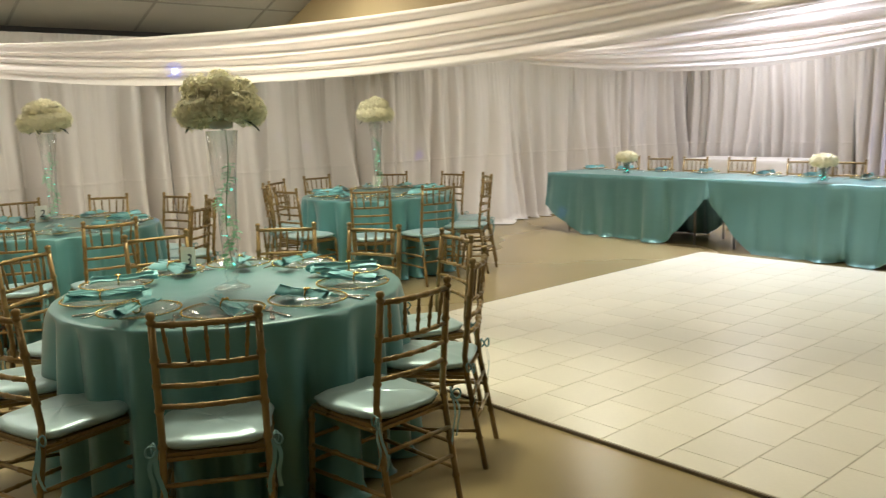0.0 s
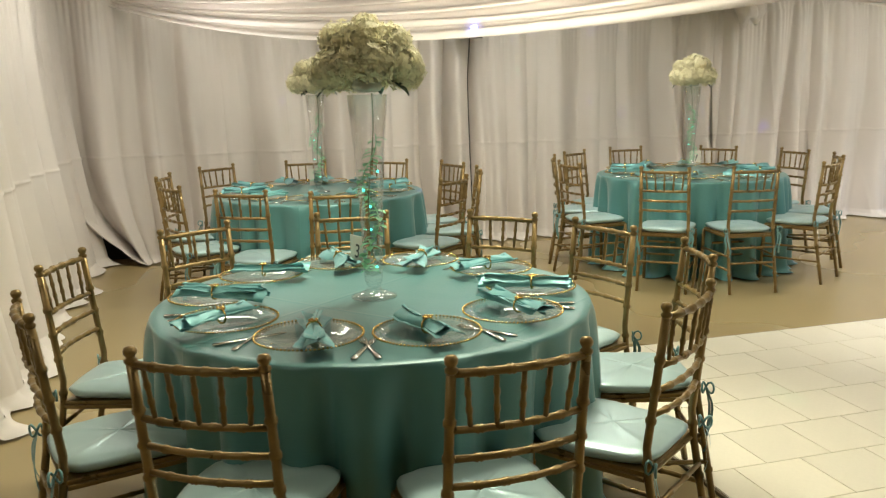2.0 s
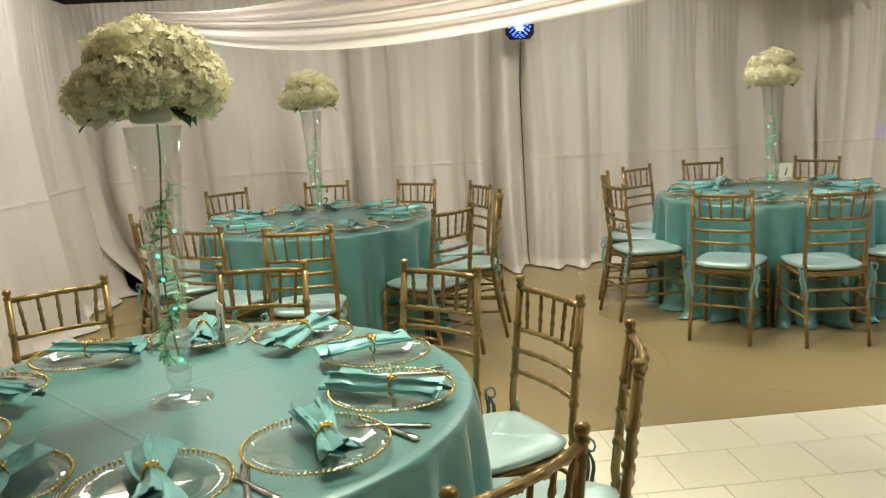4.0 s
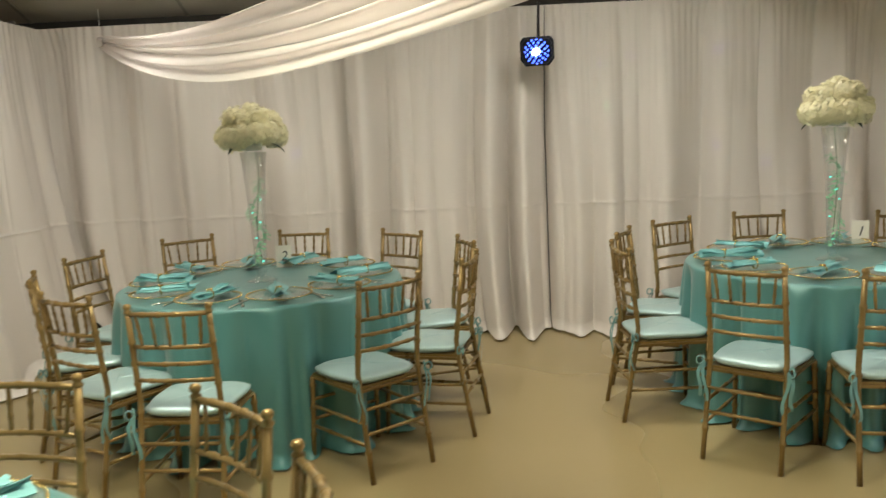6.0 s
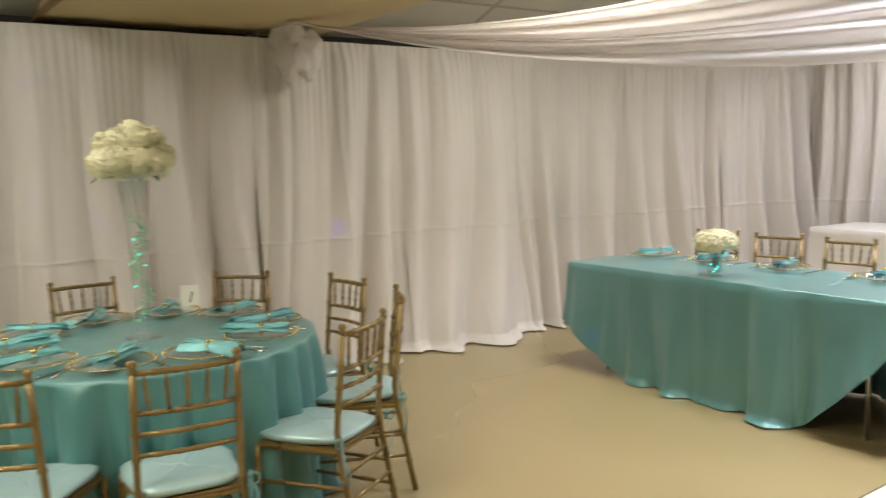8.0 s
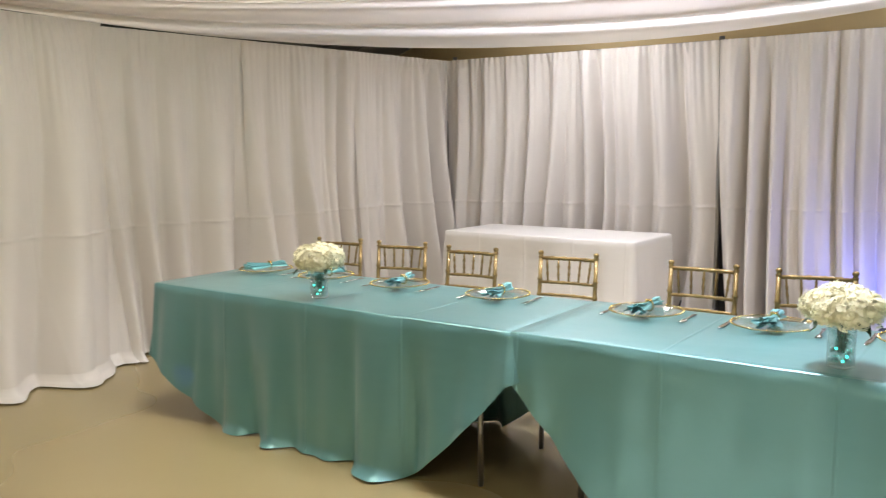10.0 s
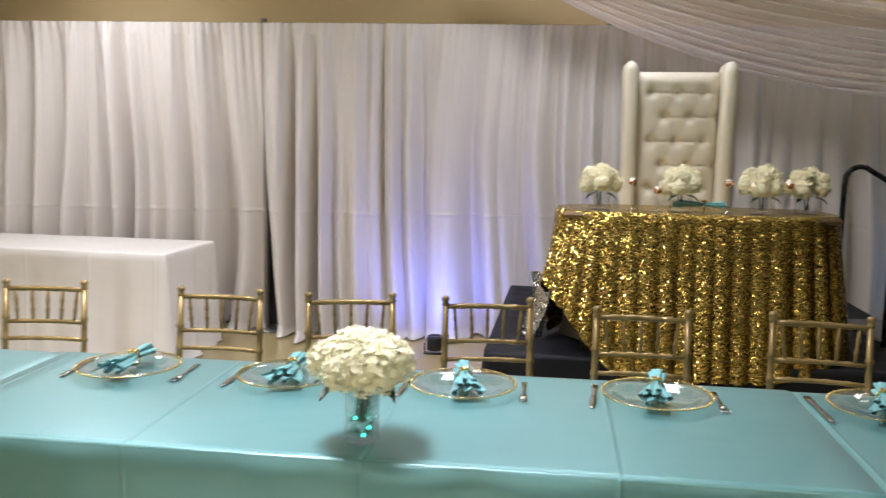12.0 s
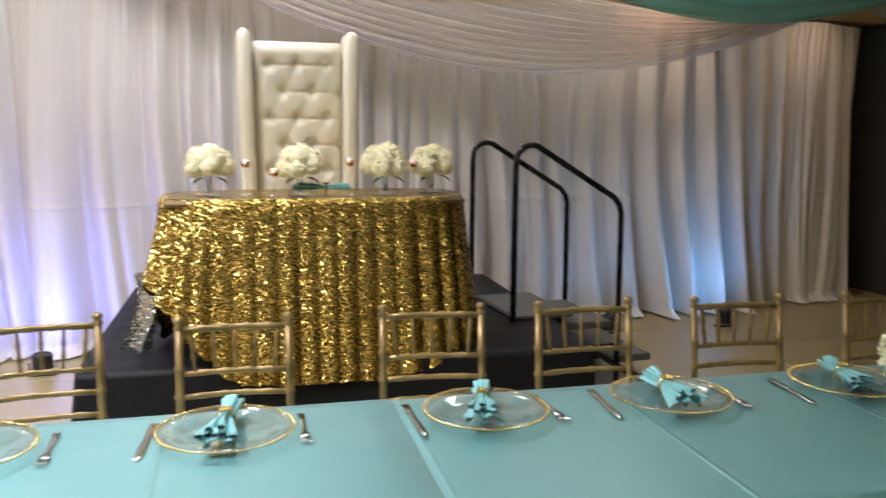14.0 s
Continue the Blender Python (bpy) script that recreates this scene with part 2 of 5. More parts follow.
WHITE_PETAL = cloth("white_petals", (0.97, 0.92, 0.69), 0.6, 0.22, 0.10, 0.0, 0.1, scale=13)
LEAF = make("dark_leaf", (0.025, 0.06, 0.025), 0.4, 0, 0.3, 30)
STEM = make("grey_green_stem", (0.20, 0.26, 0.17), 0.5, 0, 0.2, 30)
VINE = make("pale_vine", (0.30, 0.72, 0.44), 0.45, 0, 0.25, 30)
BLACK = make("black_plastic", (0.012, 0.012, 0.014), 0.4, 0, 0.2, 20)
RAIL_PAINT = make("black_rail_paint", (0.010, 0.010, 0.012), 0.28, 0.2, 0.2, 20)
LEATHER = make("cream_leather", (0.74, 0.68, 0.55), 0.42, 0, 0.05, 5, 0.0006, 160)
PEWTER = make("stair_tread", (0.10, 0.095, 0.09), 0.7, 0, 0.2, 20, 0.001, 200)
FLOOR_M = worn_floor()
TILE_M = make("cream_vinyl_tile", (0.80, 0.76, 0.63), 0.30, 0, 0.06, 2.0, 0.0003, 60, spread=0.035)
JOINT_M = make("floor_joint", (0.64, 0.59, 0.47), 0.7, 0, 0.2, 8)
EDGE_M = make("dark_floor_edge", (0.13, 0.095, 0.055), 0.6, 0, 0.2, 20)
BEIGE = make("beige_wall_paint", (0.56, 0.43, 0.23), 0.7, 0, 0.06, 1.5, 0.0008, 150)
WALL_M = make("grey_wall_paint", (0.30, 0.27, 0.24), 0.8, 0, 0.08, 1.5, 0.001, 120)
# wall colour taken near black to stand for the shade in drape gaps
SHADED_WALL = make("shade_dark_wall", (0.05, 0.045, 0.04), 0.8, 0, 0.1, 1.5, 0.001, 120)
CEIL_M = make("ceiling_panel", (0.52, 0.48, 0.41), 0.85, 0, 0.06, 2.5, 0.001, 220)
GRID_M = make("ceiling_grid", (0.34, 0.31, 0.26), 0.6, 0, 0.08, 4)
WOOD_EDGE = make("brown_beam_edge", (0.22, 0.14, 0.07), 0.6, 0, 0.2, 6, 0.001, 60)
PIPE_M = make("steel_pipe", (0.35, 0.34, 0.33), 0.35, 0.9, 0.1, 30)
PAPER = make("cream_card", (0.82, 0.79, 0.70), 0.6, 0, 0.03, 20)
INK = make("black_ink", (0.02, 0.02, 0.02), 0.5)
LAMP_GLOW = glow("lamp_diffuser", (1.0, 0.93, 0.82), 6.0)
CYAN_GLOW = glow("teal_led", (0.05, 0.9, 0.70), 6.0)
BLUE_GLOW = glow("blue_led", (0.06, 0.14, 1.0), 5.0)
DOME_GLASS = make("dark_blue_dome", (0.01, 0.012, 0.06), 0.12, 0, 0.2, 60, 0.002, 90)
CORE_GLOW = glow("pale_blue_led", (0.45, 0.55, 1.0), 40.0)
SPARK_GLOW = glow("cyan_led", (0.25, 0.75, 1.0), 16.0)


def sequins(name, dark, light):
    m, t, b = nodes_of(name)
    n = t.nodes
    tc, vo = n.new("ShaderNodeTexCoord"), n.new("ShaderNodeTexVoronoi")
    vo.inputs["Scale"].default_value = 170
    link(t, tc.outputs["Object"], vo.inputs["Vector"])
    geo, mixv = n.new("ShaderNodeNewGeometry"), n.new("ShaderNodeVectorMath")
    sub = n.new("ShaderNodeVectorMath")
    sub.operation = "SUBTRACT"
    link(t, vo.outputs["Color"], sub.inputs[0])
    sub.inputs[1].default_value = (0.5, 0.5, 0.5)
    mixv.operation = "MULTIPLY_ADD"
    link(t, sub.outputs[0], mixv.inputs[0])
    mixv.inputs[1].default_value = (0.95, 0.95, 0.95)
    link(t, geo.outputs["Normal"], mixv.inputs[2])
    nrm = n.new("ShaderNodeVectorMath")
    nrm.operation = "NORMALIZE"
    link(t, mixv.outputs[0], nrm.inputs[0])
    link(t, nrm.outputs[0], b.inputs["Normal"])
    cr = n.new("ShaderNodeValToRGB")
    cr.color_ramp.elements[0].color, cr.color_ramp.elements[1].color = (*dark, 1), (*light, 1)
    cr.color_ramp.elements[0].position, cr.color_ramp.elements[1].position = 0.12, 0.95
    sep = n.new("ShaderNodeSeparateColor")
    link(t, vo.outputs["Color"], sep.inputs[0])
    link(t, sep.outputs[0], cr.inputs[0])
    link(t, cr.outputs[0], b.inputs["Base Color"])
    b.inputs["Metallic"].default_value, b.inputs["Roughness"].default_value = 0.95, 0.20
    return m


SEQUIN = sequins("gold_sequins", (0.12, 0.080, 0.018), (0.86, 0.60, 0.16))
SILVER_SEQ = sequins("silver_sequins", (0.35, 0.34, 0.32), (0.92, 0.90, 0.87))

# ---- mesh helpers ----


def obj(name, bm, material, parent=None, label="", smooth=True):
    me = bpy.data.meshes.new(name)
    bm.to_mesh(me)
    bm.free()
    if smooth:
        me.polygons.foreach_set("use_smooth", [True] * len(me.polygons))
    me.materials.append(material)
    ob = new(name, me)
    if parent:
        ob.parent = parent
    if label:
        ob["label"] = label
    return ob


def part(name, bm, material, parent, label="", smooth=True):
    return obj(name, bm, material, parent, label, smooth)


def thing(name, label, category, group="", kind="", m=None):
    ob = new(name)
    ob.empty_display_size = 0.1
    if m:
        ob.matrix_world = m
    return tagged(ob, label, category, group, kind)


def box(bm, x0, x1, y0, y1, z0, z1, bevel=0.0):
    r = bmesh.ops.create_cube(bm, size=1, matrix=Matrix.LocRotScale(((x0 + x1) / 2, (y0 + y1) / 2, (z0 + z1) / 2), None, (x1 - x0, y1 - y0, z1 - z0)))
    if bevel:
        es = {e for v in r["verts"] for e in v.link_edges}
        bmesh.ops.bevel(bm, geom=list(es), offset=bevel, segments=2, affect="EDGES")
    return bm


def rings(bm, rows, cap0=True, cap1=True, closed=True):
    """Joins rows of points, each a ring, into a skin."""
    vs = [[bm.verts.new(p) for p in row] for row in rows]
    n = len(rows[0])
    for a, b in zip(vs, vs[1:]):
        for i in range(n if closed else n - 1):
            bm.faces.new((a[i], a[(i + 1) % n], b[(i + 1) % n], b[i]))
    if cap0 and closed:
        bm.faces.new(vs[0][::-1])
    if cap1 and closed:
        bm.faces.new(vs[-1])
    return bm


def lathe(bm, profile, seg=24, centre=(0, 0, 0), cap0=True, cap1=True):
    cx, cy, cz = centre
    return rings(bm, [[(cx + r * math.cos(a), cy + r * math.sin(a), cz + z) for a in (2 * math.pi * i / seg for i in range(seg))] for r, z in profile], cap0, cap1)


def sweep(bm, pts, radii, seg=8, cap=True):
    """A tube along points, with a radius at each."""
    pts = [Vector(p) for p in pts]
    rows, side = [], None
    for i, p in enumerate(pts):
        d = (pts[min(i + 1, len(pts) - 1)] - pts[max(i - 1, 0)]).normalized()
        if side is None:
            side = d.cross(Vector((0, 0, 1)) if abs(d.z) < 0.9 else Vector((1, 0, 0))).normalized()
        side = (side - d * side.dot(d)).normalized()
        up = d.cross(side)
        rows.append([p + radii[i] * (math.cos(a) * side + math.sin(a) * up) for a in (2 * math.pi * k / seg for k in range(seg))])
    return rings(bm, rows, cap, cap)


def bamboo(bm, pts, r, nodes, seg=7):
    """A turned pole with ring-shaped nodes at fractions of its length."""
    pts = [Vector(p) for p in pts]
    lens = [0.0]
    for a, b in zip(pts, pts[1:]):
        lens.append(lens[-1] + (b - a).length)
    total = lens[-1]

    def at(s):
        s = s * total
        for i in range(len(pts) - 1):
            if s <= lens[i + 1] or i == len(pts) - 2:
                return pts[i].lerp(pts[i + 1], (s - lens[i]) / (lens[i + 1] - lens[i]))

    stops = {0.0: r, 1.0: r}
    for l in lens[1:-1]:
        stops[l / total] = r
    w = 0.007 / total
    for s in nodes:
        stops[s - 1.6 * w], stops[s - 0.6 * w], stops[s + 0.6 * w], stops[s + 1.6 * w] = r, r * 1.32, r * 1.32, r
    ss = sorted(s for s in stops if 0 <= s <= 1)
    return sweep(bm, [at(s) for s in ss], [stops[s] for s in ss], seg)


def sheet(name, nu, nv, fn, material, parent=None, label="", closed=False):
    """A cloth surface: fn(u, v) with u and v from 0 to 1."""
    verts = [fn(i / nu, j / nv) for j in range(nv + 1) for i in range(nu + (0 if closed else 1))]
    w = nu if closed else nu + 1
    faces = [(j * w + i, j * w + (i + 1) % w, (j + 1) * w + (i + 1) % w, (j + 1) * w + i) for j in range(nv) for i in range(nu)]
    me = bpy.data.meshes.new(name)
    me.from_pydata(verts, [], faces)
    me.polygons.foreach_set("use_smooth", [True] * len(me.polygons))
    me.materials.append(material)
    ob = new(name, me)
    if parent:
        ob.parent = parent
    if label:
        ob["label"] = label
    return ob


def nz(x, y=0.0, z=0.0):
    return noise.noise((x, y, z))


# ---- the hall ----
XW, XE, YS, YN = -5.30, 6.70, -6.0, 11.05
EAVE, RIDGE_X, RIDGE_Z = 2.50, 0.70, 4.75
structure = lambda ob, label, cat: tagged(ob, label, cat, kind="structure")

bm = bmesh.new()
box(bm, XW - 0.2, XE + 0.2, YS - 0.2, YN + 3.0, -0.2, 0.0)
structure(obj("floor", bm, FLOOR_M, smooth=False), "tan sealed concrete hall floor with faint stains", "floor")


def gable(name, y0, y1, material):
    bm = bmesh.new()
    prof = [(XW, 0), (XE, 0), (XE, EAVE), (RIDGE_X, RIDGE_Z), (XW, EAVE)]
    rings(bm, [[(x, y0, z) for x, z in prof], [(x, y1, z) for x, z in prof]])
    return obj(name, bm, material, smooth=False)


structure(gable("wall_south", YS - 0.2, YS, BEIGE), "beige painted gable wall of the hall", "wall")
# north gable with a dark passage at its east end
bm = bmesh.new()
box(bm, XW, 5.85, YN, YN + 0.2, 2.30, EAVE)
box(bm, 5.85, XE, YN, YN + 0.2, 2.46, EAVE)
rings(bm, [[(XW, y, EAVE), (XE, y, EAVE), (RIDGE_X, y, RIDGE_Z)] for y in (YN, YN + 0.2)])
structure(obj("wall_north", bm, BEIGE, smooth=False), "beige painted gable wall above white drapes", "wall")
# the shade behind the drapes is put into this lower wall's colour
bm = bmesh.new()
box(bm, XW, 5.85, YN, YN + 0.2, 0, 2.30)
structure(obj("wall_north_lower", bm, SHADED_WALL, smooth=False), "lower wall behind the drapes, its shade put into a dark colour", "wall")
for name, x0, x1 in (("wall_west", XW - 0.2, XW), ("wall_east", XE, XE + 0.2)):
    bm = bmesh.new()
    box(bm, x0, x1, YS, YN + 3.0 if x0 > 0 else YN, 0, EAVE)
    structure(obj(name, bm, SHADED_WALL, smooth=False), "plain side wall of the hall, its colour darkened for shade", "wall")
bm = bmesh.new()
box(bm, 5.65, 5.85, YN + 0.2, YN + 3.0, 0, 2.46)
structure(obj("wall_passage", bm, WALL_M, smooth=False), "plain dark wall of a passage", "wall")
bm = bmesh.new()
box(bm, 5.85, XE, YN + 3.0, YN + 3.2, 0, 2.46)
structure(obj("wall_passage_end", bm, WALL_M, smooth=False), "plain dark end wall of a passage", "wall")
bm = bmesh.new()
box(bm, 5.65, XE + 0.2, YN + 0.2, YN + 3.2, 2.47, 2.6)
structure(obj("ceiling_passage", bm, CEIL_M, smooth=False), "low ceiling of a passage", "ceiling")

# two pitched ceiling slopes, with panel joints as raised strips
for name, xa, xb in (("ceiling_west", XW, RIDGE_X), ("ceiling_east", XE, RIDGE_X)):
    bm = bmesh.new()
    rings(bm, [[(xa, y, EAVE), (xb, y, RIDGE_Z), (xb, y, RIDGE_Z + 0.15), (xa, y, EAVE + 0.15)] for y in (YS, YN)])
    structure(obj(name, bm, CEIL_M, smooth=False), "pitched grey panelled ceiling", "ceiling")
for name, xa in (("ceiling_grid_west", XW), ("ceiling_grid_east", XE)):
    bm = bmesh.new()
    y = YS + 0.45
    while y < YN:
        rings(bm, [[(xa, y + d, EAVE - 0.005), (RIDGE_X, y + d, RIDGE_Z - 0.005), (RIDGE_X, y + d, RIDGE_Z + 0.02), (xa, y + d, EAVE + 0.02)] for d in (-0.013, 0.013)])
        y += 1.22
    for k in range(1, 10):
        x, z = xa + (RIDGE_X - xa) * k / 10, EAVE + (RIDGE_Z - EAVE) * k / 10
        rings(bm, [[(x - 0.012, yy, z - 0.009), (x + 0.012, yy, z - 0.001), (x + 0.012, yy, z + 0.02), (x - 0.012, yy, z + 0.02)] for yy in (YS, YN)])
    structure(obj(name, bm, GRID_M, smooth=False), "thin joints between the ceiling panels", "ceiling grid")
# boxed beam across the west bay
bm = bmesh.new()
rings(bm, [[(XW, y, 2.475), (-1.6, y, 2.50), (-1.6, y, 3.86), (XW, y, 2.49)] for y in (3.40, 5.30)])
structure(obj("ceiling_beam", bm, BEIGE, smooth=False), "beige boxed beam under the ceiling", "beam")
bm = bmesh.new()
box(bm, XW, -1.6, 3.385, 3.40, 2.468, 2.51)
structure(obj("trim_beam", bm, WOOD_EDGE, smooth=False), "brown corner trim of the boxed beam", "trim")

# ---- drapes ----
CREASE = 0.97


def drape(name, p0, p1, seed, top, label, lean=0.16, amp=0.17, wave=0.42, n_per_m=110, puddle=0.07, parted=None, dips=(0.04, 0.04), narrow=0.55):
    """One hanging panel from p0 to p1 (plan), its face to the left of that way: heading, body and hem.
    parted: by how much its far edge is drawn aside at the floor, and from what height."""
    a, b = Vector((*p0, 0)), Vector((*p1, 0))
    d = b - a
    length = d.length
    d.normalize()
    out = Vector((-d.y, d.x, 0))

    def fold(ph, sharp):
        w = ph - math.floor(ph)
        return 2 * math.sin(math.pi * w**sharp) - 1.1

    def fn(u, v):
        s = u * length
        z = top * (1 - v)
        low = v
        k = s + 0.28 * nz(seed * 3.1, v * 0.8, s * 0.6) * low
        strong = 0.30 + 1.7 * abs(nz(k * 1.1, seed + 20.0, 0.25 * v))
        f1 = strong * fold(k / wave + 1.3 * nz(k * 0.8, seed) + 0.12 * nz(v * 1.5, k, seed), 1.7)
        p2 = k / (wave * 0.72) + 1.5 * nz(k * 1.3, seed + 7.7) + 0.10 * nz(v * 1.2, k * 2, seed)
        f2 = (0.10 + 1.5 * abs(nz(k * 1.2, seed + 41.0, 0.3 * v))) * (1.9 * abs(math.sin(math.pi * p2)) - 1.2)
        f4 = nz(k / (wave * 2.4), seed + 31.7, 0.25 * v)
        f3 = fold(k / 0.062 + 1.2 * nz(s * 2.3, seed), 1.3)
        side = max(0.0, min(1.0, min(s, length - s) / 0.16))
        depth = amp * min(1.0, 0.22 + v / 0.09) * (0.25 + 0.75 * side) * (0.34 + 0.72 * low) * (0.78 * f1 + narrow * f2 + 0.9 * f4)
        depth += 0.009 * f3 * max(0.0, 1 - 2.6 * v) * (0.5 + abs(f4))
        depth += lean * (0.12 * low + 0.88 * low**2.2)
        c = (z - CREASE - 0.004 * nz(s * 1.3, seed)) / 0.009
        depth += 0.007 * math.exp(-c * c)
        c = (s - length * 0.5 - 0.01 * nz(z, seed)) / 0.010
        depth += 0.006 * math.exp(-c * c)
        depth -= (dips[0] * math.exp(-s / 0.05) + dips[1] * math.exp(-(length - s) / 0.05)) * min(1.0, 3 * v)
        side = 0.0
        if parted and z < parted[1]:
            side = -parted[0] * (1 - z / parted[1]) ** 2.1 * max(0.0, (u - 0.35) / 0.65) ** 1.5
        if v > 0.965:
            q = (v - 0.965) / 0.035
            depth += puddle * q * (0.8 + 0.30 * f1 + 0.5 * f4)
            z = 0.012 + 0.045 * (1 - q) + 0.010 * abs(f2)
        p = a + d * (s + side) + out * depth
        return (p.x, p.y, z)

    t = thing(name, label, "drape", "white drapes round the hall")
    n = int(length * n_per_m)
    sheet("heading", n, 3, lambda u, v: fn(u, 0.035 * v), DRAPE, t)
    stops = sorted([0.035 + 0.93 * k / 30 for k in range(31)] + [1 - (CREASE + k) / top for k in (-0.03, -0.016, -0.008, 0.0, 0.008, 0.016, 0.03)])
    sheet("cloth", n, len(stops) - 1, lambda u, v: fn(u, stops[round(v * (len(stops) - 1))]), DRAPE, t)
    sheet("hem", n, 4, lambda u, v: fn(u, 0.965 + 0.035 * v), DRAPE, t)
    return t


WEST = "floor-length white drape hung in folds along the side wall"
NORTH = "floor-length white drape behind the stage, washed with blue light"
west_stops = [-1.88, -0.35, 1.05, 2.02, 3.55, 4.75, 5.95, 7.15]
for i, (y0, y1) in enumerate(zip(west_stops, west_stops[1:])):
    drape("drape", (-5.06, y1 + (0.04 if i != 2 else -0.002)), (-5.06, y0 - (0.04 if i != 3 else -0.002)), 11 + i, 2.42, WEST, lean=0.15, amp=0.21, narrow=0.7, parted=(0.80, 1.0) if i == 0 else None, dips=(0.23 if i == 2 else 0.05, 0.23 if i == 3 else 0.03))
bend = [(-5.06, 7.15), (-4.83, 8.35), (-4.62, 9.55), (-4.42, 10.78)]
for i, (p, q) in enumerate(zip(bend, bend[1:])):
    e = (Vector(q) - Vector(p)).normalized() * 0.04
    drape("drape", tuple(Vector(q) + e), tuple(Vector(p) - e), 31 + i, 2.40, WEST, lean=0.13, wave=0.34, amp=0.19, narrow=0.8)
north_stops = [-4.42, -3.05, -1.685, -0.35, 0.95, 2.2, 3.4, 4.6, 5.82]
for i, (x0, x1) in enumerate(zip(north_stops, north_stops[1:])):
    drape("drape", (x1 + (0.04 if i != 1 else -0.004), 10.78), (x0 - (0.04 if i != 2 else -0.004), 10.78), 51 + i, 2.40, NORTH, lean=0.05, amp=0.18, wave=0.27, narrow=0.95, parted=(0.13, 2.0) if i == 2 else None)
south_stops = [-5.0, -3.7, -2.35, -1.0, 0.35]
for i, (x0, x1) in enumerate(zip(south_stops, south_stops[1:])):
    drape("drape", (x0 - (0.04 if i else 0.14), -1.74), (x1 + 0.04, -1.74), 71 + i, 2.42, "floor-length white drape closing off the back of the hall", lean=0.18, amp=0.10, wave=0.5, narrow=0.4)


drape("drape", (6.38, 11.0), (5.78, 10.80), 67, 2.40, "floor-length white drape hanging in the shade of a passage", lean=0.05, amp=0.12, wave=0.27)


def pipe_run(p0, p1, z, uprights):
    t = thing("drape_stand", "steel pipe stand that carries the white drapes", "pipe stand", "drape stands")
    bm = bmesh.new()
    sweep(bm, [(*p0, z), (*p1, z)], [0.019, 0.019], 10)
    part("crossbar", bm, PIPE_M, t)
    for x, y in uprights:
        bm = bmesh.new()
        sweep(bm, [(x, y, 0.0), (x, y, z + 0.05)], [0.024, 0.024], 10)
        part("upright", bm, PIPE_M, t)
        bm = bmesh.new()
        box(bm, x - 0.12, x + 0.12, y - 0.12, y + 0.12, 0.0, 0.012, 0.004)
        part("base_plate", bm, PIPE_M, t)


pipe_run((-5.12, -1.6), (-5.12, 7.1), 2.41, [(-5.14, y) for y in (-0.35, 2.6, 4.75, 7.1)])
pipe_run((-4.40, 10.83), (5.82, 10.83), 2.39, [(x, 10.86) for x in (-4.38, -1.685, 0.95, 3.4, 5.80)])
pipe_run((-4.95, -1.80), (0.35, -1.80), 2.41, [(x, -1.83) for x in (-4.9, -2.35, 0.33)])

# ---- swags under the ceiling ----


def swag(name, lo0, lo1, sag_lo, hi0, hi1, sag_hi, material, label, seed, folds=9, pinch=0.25):
    """Cloth hung between two points; lower and upper edge each a sagging line."""
    lo0, lo1, hi0, hi1 = (Vector(p) for p in (lo0, lo1, hi0, hi1))
    across = (lo1 - lo0).cross(Vector((0, 0, 1))).normalized()

    def fn(u, v):
        low = lo0.lerp(lo1, u) - Vector((0, 0, 4 * sag_lo * u * (1 - u)))
        top = hi0.lerp(hi1, u) - Vector((0, 0, 4 * sag_hi * u * (1 - u)))
        open_ = min(1.0, pinch + (1 - pinch) * math.sin(math.pi * min(1, max(0, u))) ** 0.55)
        p = low.lerp(top, v * open_ + (1 - open_) * 0.15)
        w = math.sin(folds * math.pi * v + 1.3 * nz(u * 2.0, seed) + 0.8 * nz(v * 3, u * 1.5, seed))
        w += 0.8 * nz(v * folds * 1.3, u * 1.2, seed + 4)
        p += across * (0.045 * w * open_ + 0.18 * (v - 0.5) ** 2)
        p.z += 0.03 * nz(u * 3, v * 7, seed + 2) * open_
        return tuple(p)

    t = thing(name, label, "swag", "cloth swags under the ceiling")
    sheet("cloth", 110, max(60, folds * 6), fn, material, t)
    for p in (hi0, hi1):
        roof = EAVE + (RIDGE_Z - EAVE) * (1 - abs(p.x - RIDGE_X) / (RIDGE_X - XW)) + 0.02
        bm = bmesh.new()
        sweep(bm, [p - Vector((0, 0, 0.12)), (p.x, p.y, max(roof, p.z + 0.02))], [0.003, 0.003], 6)
        part("cord", bm, FOAM, t)
    return t


swag("ceiling_swag", (-5.10, -1.25, 2.24), (2.64, 3.44, 2.30), 0.51, (-5.15, -1.30, 2.50), (2.6, 4.2, 3.02), 0.60, SHEER, "white sheer cloth swag sagging across the hall", 3)
swag("ceiling_swag", (-5.02, 4.66, 2.62), (1.07, 7.84, 2.27), 0.50, (-5.0, 4.75, 2.47), (1.0, 8.1, 3.1), 0.35, SHEER, "white sheer cloth swag with a ragged hem", 5)
swag("ceiling_swag", (0.0, 10.45, 2.77), (5.51, 10.40, 2.47), 0.72, (0.1, 10.35, 3.3), (5.51, 10.35, 2.5), 0.42, SHEER, "gathered white sheer swag above the throne", 8, 24)
swag("ceiling_swag", (0.6, 9.0, 3.1), (6.4, 9.9, 2.75), 0.74, (0.6, 9.1, 3.6), (6.4, 9.9, 2.95), 0.40, TEAL_SHEER, "teal sheer cloth swag over the stage", 12)

